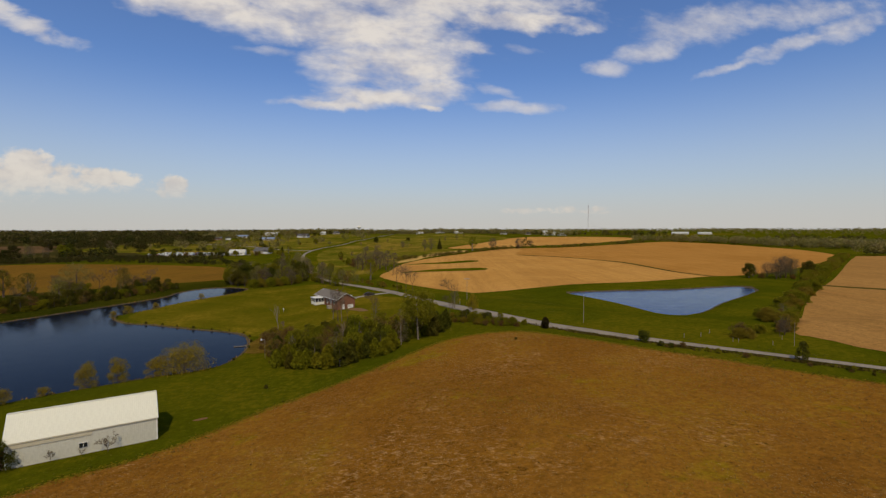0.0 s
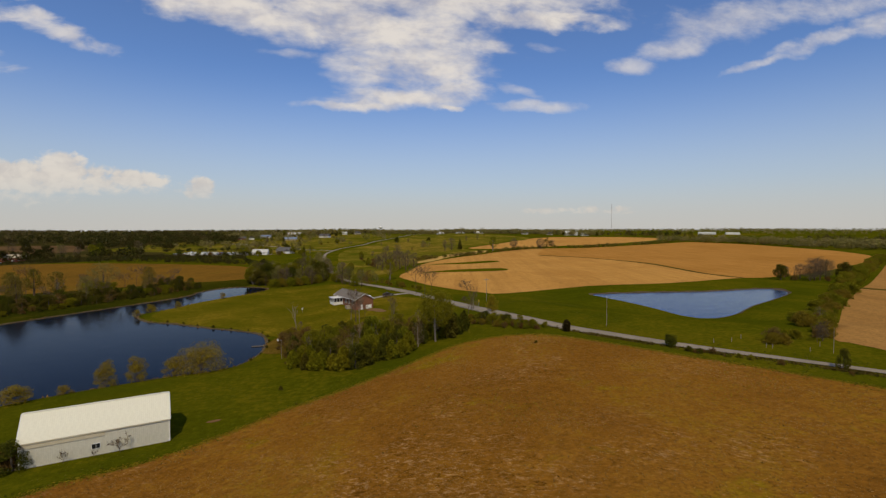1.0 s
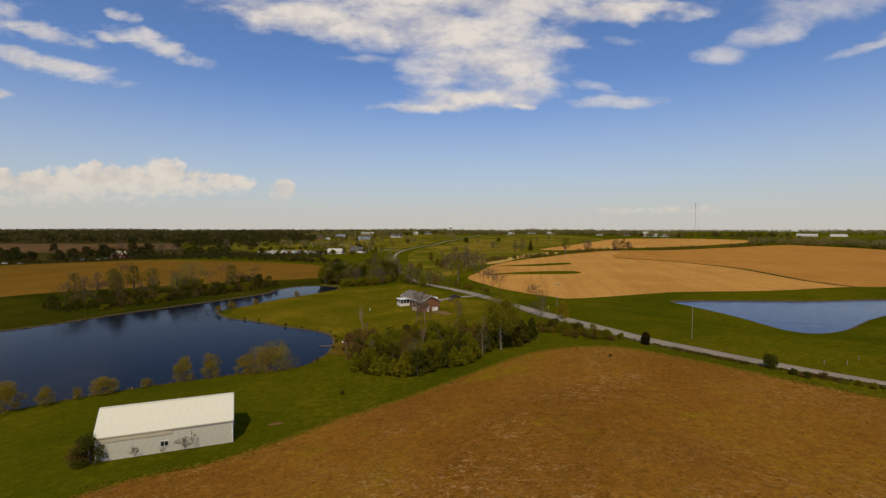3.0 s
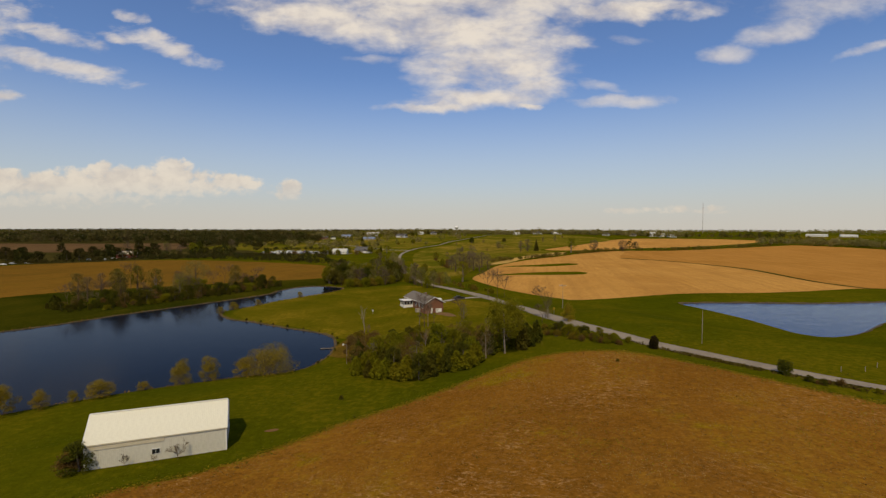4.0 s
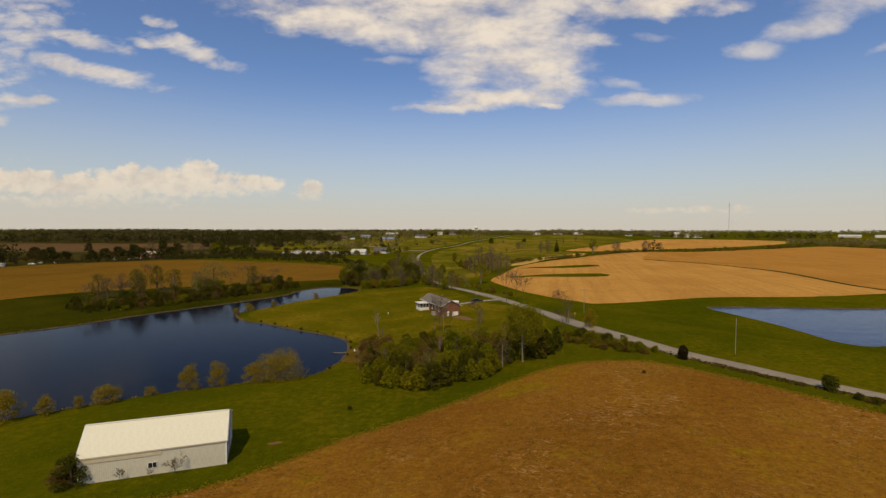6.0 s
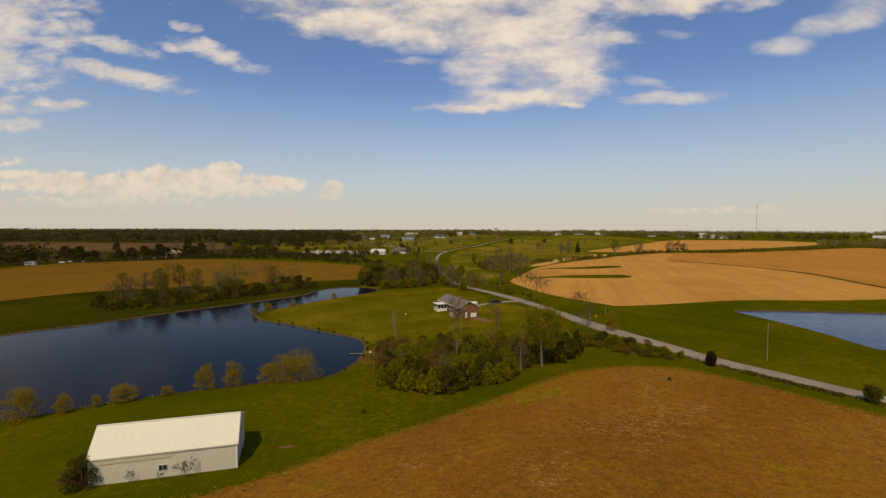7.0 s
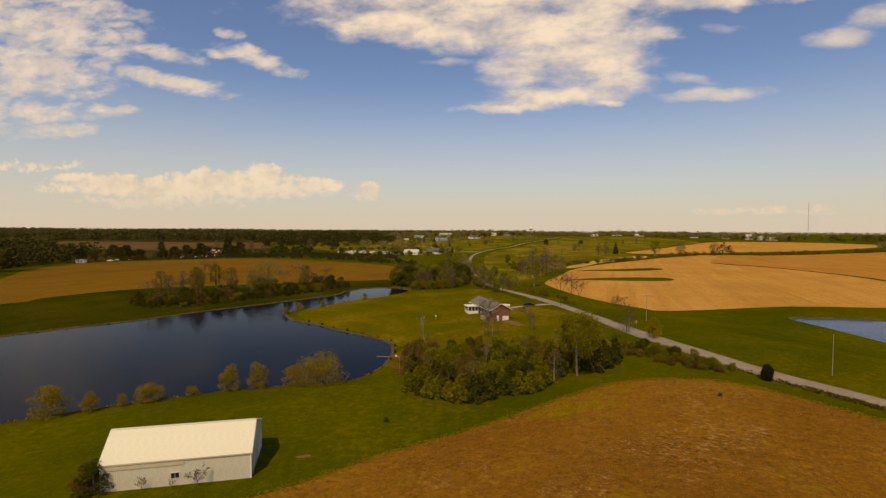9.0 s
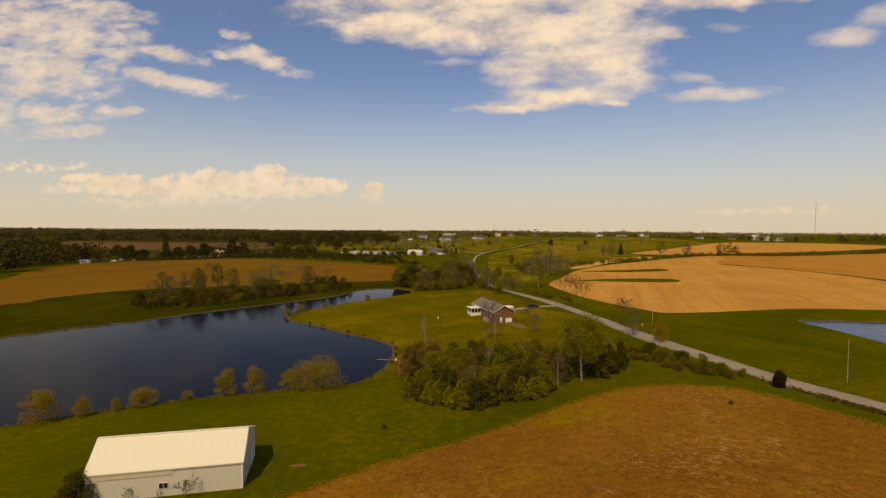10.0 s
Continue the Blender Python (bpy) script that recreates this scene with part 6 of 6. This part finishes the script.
    for x, y, kind, s in ((-4, 610, "conifer", 1.1), (-14, 600, "bud_a", 1.2), (-22, 590, "bud_b", 1.2), (36, 590, "big_thin", 1.4), (64, 618, "haze", 1.2), (98, 622, "haze", 1.2), (120, 664, "haze", 0.9), (-70, 520, "bud_a", 1.1), (-275, 735, "conifer", 1.15), (-248, 728, "conifer", 0.9),
                          (-110, 800, "big_b", 0.9), (-60, 840, "bush_dark", 2.0), (-232, 650, "conifer", 0.8), (-300, 700, "big_a", 0.9)):
        put(kind, x, y, s)


far_planting()


# ---- woods far off: too many to count ----
def woods(name, label, places, tall, mat, seed, sprays=100):
    """One mesh of many small trees: a stem and a ragged crown of leaf sprays each."""
    rng = np.random.default_rng(seed)
    places = np.asarray(places)
    count = len(places)
    ground = height(places[:, 0], places[:, 1])
    h = tall * (0.45 + 0.95 * rng.beta(1.6, 2.2, count))
    w = h * rng.uniform(0.42, 0.62, count)
    tone = rng.uniform(0, 1, count)
    way = rng.normal(size=(count, sprays, 3))
    way /= np.linalg.norm(way, axis=2)[..., None]
    at = way * rng.uniform(0.45, 1.0, (count, sprays, 1)) * np.stack([w, w, h * 0.42], 1)[:, None]
    at += np.stack([places[:, 0], places[:, 1], ground + h * 0.56], 1)[:, None]
    one, two = rng.normal(size=(2, count, sprays, 3))
    one /= np.linalg.norm(one, axis=2)[..., None]
    two /= np.linalg.norm(two, axis=2)[..., None]
    s = (h * rng.uniform(0.10, 0.17, count) * min(1.0, (40 / sprays) ** 0.5))[:, None, None]
    corners = np.stack([at - one * s, at - two * s * 0.8, at + one * s, at + two * s * 0.8], 2).reshape(-1, 3)
    faces = np.arange(len(corners)).reshape(-1, 4)
    ob = raw(name, corners, faces, mat, tone=np.repeat(tone, sprays * 4))
    return tagged(ob, label, "woods", kind="stuff")


def plant_woods():
    rng = np.random.default_rng(5)

    def fill(outline, count):
        o = [Vector(p) for p in outline]
        xs, ys = [p.x for p in o], [p.y for p in o]
        x, y = rng.uniform(min(xs), max(xs), count * 6), rng.uniform(min(ys), max(ys), count * 6)
        ok = inside(o, x, y)
        return np.stack([x[ok], y[ok]], 1)[:count]

    woods("dark_wood", "dark mixed wood at the amber field's edge",
          fill([(-352, 190), (-405, 240), (-440, 288), (-450, 330), (-520, 370), (-800, 420), (-900, 200), (-700, 60), (-420, 90)], 1000), 15, SHADE_LEAF, 31)
    woods("hedge_row", "low dark hedge behind the amber field",
          np.concatenate([fill([(-446, 340), (-390, 436), (-335, 505), (-262, 548), (-230, 552), (-225, 545), (-262, 538), (-328, 480), (-380, 428), (-432, 340)], 300),
                          fill([(-380, 600), (-200, 640), (-205, 655), (-390, 618)], 90),
                          fill([(-400, 422), (-330, 441), (-255, 431), (-184, 410), (-146, 350), (-138, 352), (-172, 420), (-215, 470), (-236, 520), (-330, 512), (-400, 470)], 420)]), 4.2, SHADE_LEAF, 32)
    woods("tree_belt", "belt of dark trees beyond the amber field",
          np.concatenate([fill([(-470, 345), (-405, 440), (-340, 512), (-352, 530), (-430, 470), (-500, 370)], 46),
                          fill([(-400, 640), (-360, 760), (-420, 900), (-700, 900), (-640, 740), (-500, 640)], 330)]), 10, SHADE_LEAF, 33)
    behind = fill([(-540, 770), (-800, 725), (-940, 700), (-1100, 655), (-1600, 800), (-1400, 1300), (-700, 1250)], 1900)
    woods("plain_woods", "dark brown woods behind the far ploughed field", behind[:1000], 12, GREY_LEAF, 49, 50)
    woods("plain_woods.001", "dark green woods behind the far ploughed field", behind[1000:], 13, SHADE_LEAF, 50, 50)
    line = smooth_line([(-40, 440), (-2, 476), (50, 575), (100, 632), (172, 662), (292, 768), (330, 800)], False, 1.4)
    spots = np.array([[p.x, p.y] for p in line])
    spots = spots[rng.uniform(0, 1, len(spots)) < 0.35 + 0.5 * (np.sin(np.arange(len(spots)) / 17.0) > -0.4)]
    woods("field_hedge", "uneven bushy hedge along the straw field", spots + rng.normal(0, 1.6, spots.shape), 4.6, WOODS_LEAF, 38)
    # everywhere beyond, in drifts
    near, far = [], []
    tries = 34000
    r = np.sqrt(rng.uniform(600**2, 4600**2, tries))
    a = np.radians(rng.uniform(-72, 58, tries))
    x, y = r * np.sin(a), r * np.cos(a)
    drift = np.sin(x / 140 + 2 * np.sin(y / 210)) + np.sin(y / 95 + 1.7 * np.sin(x / 180)) + rng.uniform(-0.7, 0.7, tries)
    left = ramp(-0.05, -0.35, np.sin(a))
    keep = drift > (0.55 - 0.75 * left - 0.45 * ramp(1300, 2600, r))
    clear = [(-330, 600), (-150, 600), (-60, 500), (0, 480), (120, 640), (330, 790), (470, 800), (520, 560), (640, 560), (560, 960), (420, 1090), (60, 1180), (-60, 1150), (-100, 1200), (-260, 1010), (-390, 960), (-420, 800)]
    clear = inside([Vector(p) for p in clear], x, y)
    field = inside([Vector(p) for p in ((-800, 450), (-667, 470), (-550, 490), (-480, 600), (-540, 690), (-597, 745), (-778, 716), (-940, 690), (-1030, 640))], x, y)
    straw = inside([Vector(p) for p in ((300, 300), (640, 470), (520, 640), (470, 820), (300, 800), (0, 480))], x, y)
    green = inside([Vector(p) for p in ((560, 1240), (720, 1330), (900, 1480), (960, 1620), (760, 1640), (640, 1480))], x, y)
    back_field = inside([Vector(p) for p in ZONES["straw_field.002"][0]], x, y)
    keep &= ~clear & ~field & ~straw & ~green & ~back_field
    x, y, r = x[keep], y[keep], r[keep]
    places = np.stack([x, y], 1)
    # stands of different trees, by drifts of the ground
    stand = np.sin(x / 120 + 1.5 * np.sin(y / 160) + 1) + np.sin(y / 80 - x / 230) + 0.9 * ramp(-300, -700, x) + rng.uniform(-0.8, 0.8, len(x))
    close = r < 1500
    woods("dark_woodland", "dark stands of trees across the plain", places[close & (stand > 0.75)], 13, SHADE_LEAF, 39, 64)
    woods("budding_woodland", "grey-brown budding woods across the plain", places[close & (stand > -0.3) & (stand <= 0.75)], 11, GREY_LEAF, 40, 64)
    woods("woodland", "patchy olive spring woodland across the plain", places[close & (stand <= -0.3)], 11, WOODS_LEAF, 34, 64)
    distant, west = places[r >= 1500][:7500], x[r >= 1500][:7500] < -400
    woods("far_woodland", "distant grey woodland reaching to the horizon", distant[west], 14, GREY_LEAF, 35, 18)
    woods("far_woodland.001", "distant pale green woodland reaching to the horizon", distant[~west], 14, RIDGE_LEAF, 51, 18)
    woods("ridge_trees", "trees along the ridge behind the white houses",
          np.concatenate([fill([(-440, 900), (-300, 1000), (-230, 1095), (-60, 1190), (60, 1215), (300, 1180), (320, 1230), (60, 1270), (-80, 1250), (-280, 1150), (-460, 960)], 700),
                          fill([(-420, 850), (-280, 880), (-270, 895), (-420, 870)], 22), fill([(-300, 640), (-240, 700), (-235, 770), (-330, 700)], 14), fill([(130, 1140), (300, 1110), (305, 1130), (130, 1165)], 30), fill([(-420, 640), (-180, 620), (-150, 800), (-130, 960), (-260, 1080), (-420, 900)], 40), fill([(-120, 1060), (320, 1060), (320, 1150), (-100, 1160)], 60)]), 11, RIDGE_LEAF, 37)
    woods("tree_row", "row of trees along the far edge of the straw fields",
          np.concatenate([fill([(470, 640), (440, 800), (330, 850), (340, 870), (470, 870), (600, 760), (700, 560), (640, 520)], 700),
                          fill([(420, 476), (640, 478), (900, 520), (900, 560), (640, 505), (420, 492)], 260)]), 11, RIDGE_LEAF, 36)


plant_woods()


# ---- tufts and stubble on the near ground ----
def tufts(name, label, x, y, tall, wide, mat, seed, blades=3):
    rng = np.random.default_rng(seed)
    count = len(x)
    z = height(x, y) + 0.03
    h, w = tall * rng.uniform(0.5, 1.4, (count, blades)), wide * rng.uniform(0.6, 1.3, (count, blades))
    a = rng.uniform(0, math.pi, (count, blades))
    side = np.stack([np.cos(a), np.sin(a), 0 * a], -1) * w[..., None] / 2
    lean = rng.normal(size=(count, blades, 3)) * h[..., None] * (0.5, 0.5, 0)
    foot = np.stack([x, y, z], 1)[:, None] + rng.normal(size=(count, blades, 3)) * (wide * 0.5, wide * 0.5, 0)
    top = foot + lean + np.stack([0 * h, 0 * h, h], -1)
    corners = np.stack([foot - side, foot + side, top + side * 0.5, top - side * 0.5], 2).reshape(-1, 3)
    ob = raw(name, corners, np.arange(len(corners)).reshape(-1, 4), mat, tone=np.repeat(rng.uniform(0, 1, count), blades * 4))
    return tagged(ob, label, "grass", kind="stuff")


STUBBLE = foliage("dry_stubble", (0.18, 0.09, 0.02), (0.30, 0.18, 0.05), (0.23, 0.13, 0.03), 0.2)
PALE_STRAW = foliage("pale_straw", (0.24, 0.14, 0.045), (0.38, 0.24, 0.09), (0.30, 0.18, 0.06), 0.1)
DARK_CLOD = foliage("dark_clods", (0.07, 0.035, 0.01), (0.12, 0.065, 0.015), (0.09, 0.07, 0.01), 0.1)
WEED = foliage("yellow_weeds", (0.17, 0.12, 0.008), (0.27, 0.19, 0.012), (0.22, 0.16, 0.01), 0.2)
BRUSH_LEAF = foliage("verge_weeds", (0.045, 0.042, 0.006), (0.10, 0.085, 0.012), (0.11, 0.072, 0.016), 0.2)
TURF = foliage("turf_tufts", (0.07, 0.085, 0.006), (0.13, 0.13, 0.010), (0.13, 0.115, 0.012), 0.3)


def scatter():
    rng = np.random.default_rng(9)
    field = smooth_line(ZONES["brown_field"][0], True, 5.0)

    def spots(count, x0, x1, y0, y1):
        return rng.uniform(x0, x1, count), rng.uniform(y0, y1, count)

    x, y = spots(60000, -60, 95, 35, 108)
    keep = inside(field, x, y)
    tufts("stubble", "dry broken stubble strewn over the brown field", x[keep][:26000], y[keep][:26000], 0.08, 0.15, STUBBLE, 41, 2)
    x, y = spots(90000, -60, 95, 35, 108)
    drift = np.sin(x / 5 + 1.9 * np.sin(y / 6)) + np.sin(y / 3.3 + x / 9 + 1.6 * np.sin(x / 7)) + rng.uniform(-0.7, 0.7, len(x))
    keep = inside(field, x, y) & (drift > 1.2)
    tufts("straw_litter", "pale broken straw lying in drifts on the field", x[keep][:9000], y[keep][:9000], 0.05, 0.13, PALE_STRAW, 46, 2)
    x, y = spots(320, -55, 90, 35, 106)
    keep = inside(field, x, y)
    tufts("clods", "dark clods and weed stalks on the field", x[keep], y[keep], 0.10, 0.16, DARK_CLOD, 47, 3)
    x, y = spots(30000, -60, 95, 35, 108)
    drift = np.sin(x / 6 + 1.5 * np.sin(y / 9)) + np.sin(y / 5 + 1.3 * np.sin(x / 11)) + rng.uniform(-0.6, 0.6, len(x))
    keep = inside(field, x, y) & (drift > 0.95)
    tufts("weeds", "yellow-green weeds in drifts on the brown field", x[keep][:4500], y[keep][:4500], 0.07, 0.16, WEED, 42, 2)
    x, y = spots(60000, -125, 40, 40, 205)
    keep = ~inside(field, x, y) & (away(LAKE, x, y) > 0.6) & (away(ribbon(ROAD_LINE, 3.4), x, y) > 0)
    drift = np.sin(x / 4 + 1.5 * np.sin(y / 7)) + np.sin(y / 6 + 1.3 * np.sin(x / 5)) + rng.uniform(-1, 1, len(x))
    keep &= drift > 0.1
    tufts("grass_tufts", "rough tufts of green grass", x[keep][:12000], y[keep][:12000], 0.05, 0.14, TURF, 43, 2)
    # rough grass on the verges and field margins
    lines = [p for p in ribbon(ROAD_LINE[:70], 3.3)] + [Vector((p.x, p.y)) for p in field if -50 < p.x < 90 and p.y > 40]
    pts = np.array([[p.x, p.y] for p in lines])
    pick = rng.integers(0, len(pts), 9000)
    x, y = pts[pick, 0] + rng.normal(0, 1.3, 9000), pts[pick, 1] + rng.normal(0, 1.3, 9000)
    keep = (away(ribbon(ROAD_LINE, 2.6), x, y) > 0.1) & (rng.uniform(0, 1, 9000) < 0.35 + 0.6 * (np.sin(x / 3.1) * np.sin(y / 4.3) > 0))
    tufts("verge_grass", "rough uneven grass on the verges", x[keep][:2600], y[keep][:2600], 0.1, 0.16, TURF, 45, 3)
    side = np.array([[p.x, p.y] for p in ROAD_LINE if 20 < p.x < 110])
    pick = rng.integers(0, len(side) - 1, 3600)
    t = rng.uniform(0, 1, 3600)[:, None]
    at = side[pick] * (1 - t) + side[pick + 1] * t
    keep = rng.uniform(0, 1, 3600) < 0.2 + 0.75 * (np.sin(at[:, 0] / 2.3) + np.sin(at[:, 0] / 5.1 + 1) > 0.1)
    at = at[keep] + np.stack([-0.55 * np.ones(keep.sum()), -0.83 * np.ones(keep.sum())], 1) * rng.uniform(1.7, 3.4, keep.sum())[:, None]
    tufts("verge_brush", "dark weedy brush along the road's edge", at[:, 0], at[:, 1], 0.22, 0.26, BRUSH_LEAF, 52, 2)
    pts = np.array([[p.x, p.y] for p in field if -60 < p.x < 90 and p.y > 30])
    pick = rng.integers(0, len(pts), 9000)
    t = rng.uniform(0, 1, 9000)[:, None]
    at = pts[pick] * (1 - t) + pts[(pick + 1) % len(pts)] * t
    hop = np.hypot(*(pts[pick] - pts[(pick + 1) % len(pts)]).T) < 8
    at = at[hop] + rng.normal(0, 0.45, at[hop].shape)
    tufts("edge_weeds", "dry yellowish weeds along the field's edge", at[:, 0], at[:, 1], 0.07, 0.2, WEED, 48, 2)
    shore = [LAKE[k % len(LAKE)] for k in range(len(LAKE))]
    pts = np.array([[p.x, p.y] for p in shore])
    pick = rng.integers(0, len(pts), 3500)
    x, y = pts[pick, 0] + rng.normal(0, 0.9, 3500), pts[pick, 1] + rng.normal(0, 0.9, 3500)
    keep = np.abs(away(LAKE, x, y)) < 0.8
    tufts("reeds", "brown dead reeds along the lake shore", x[keep][:900], y[keep][:900], 0.25, 0.2, STUBBLE, 44, 2)


scatter()
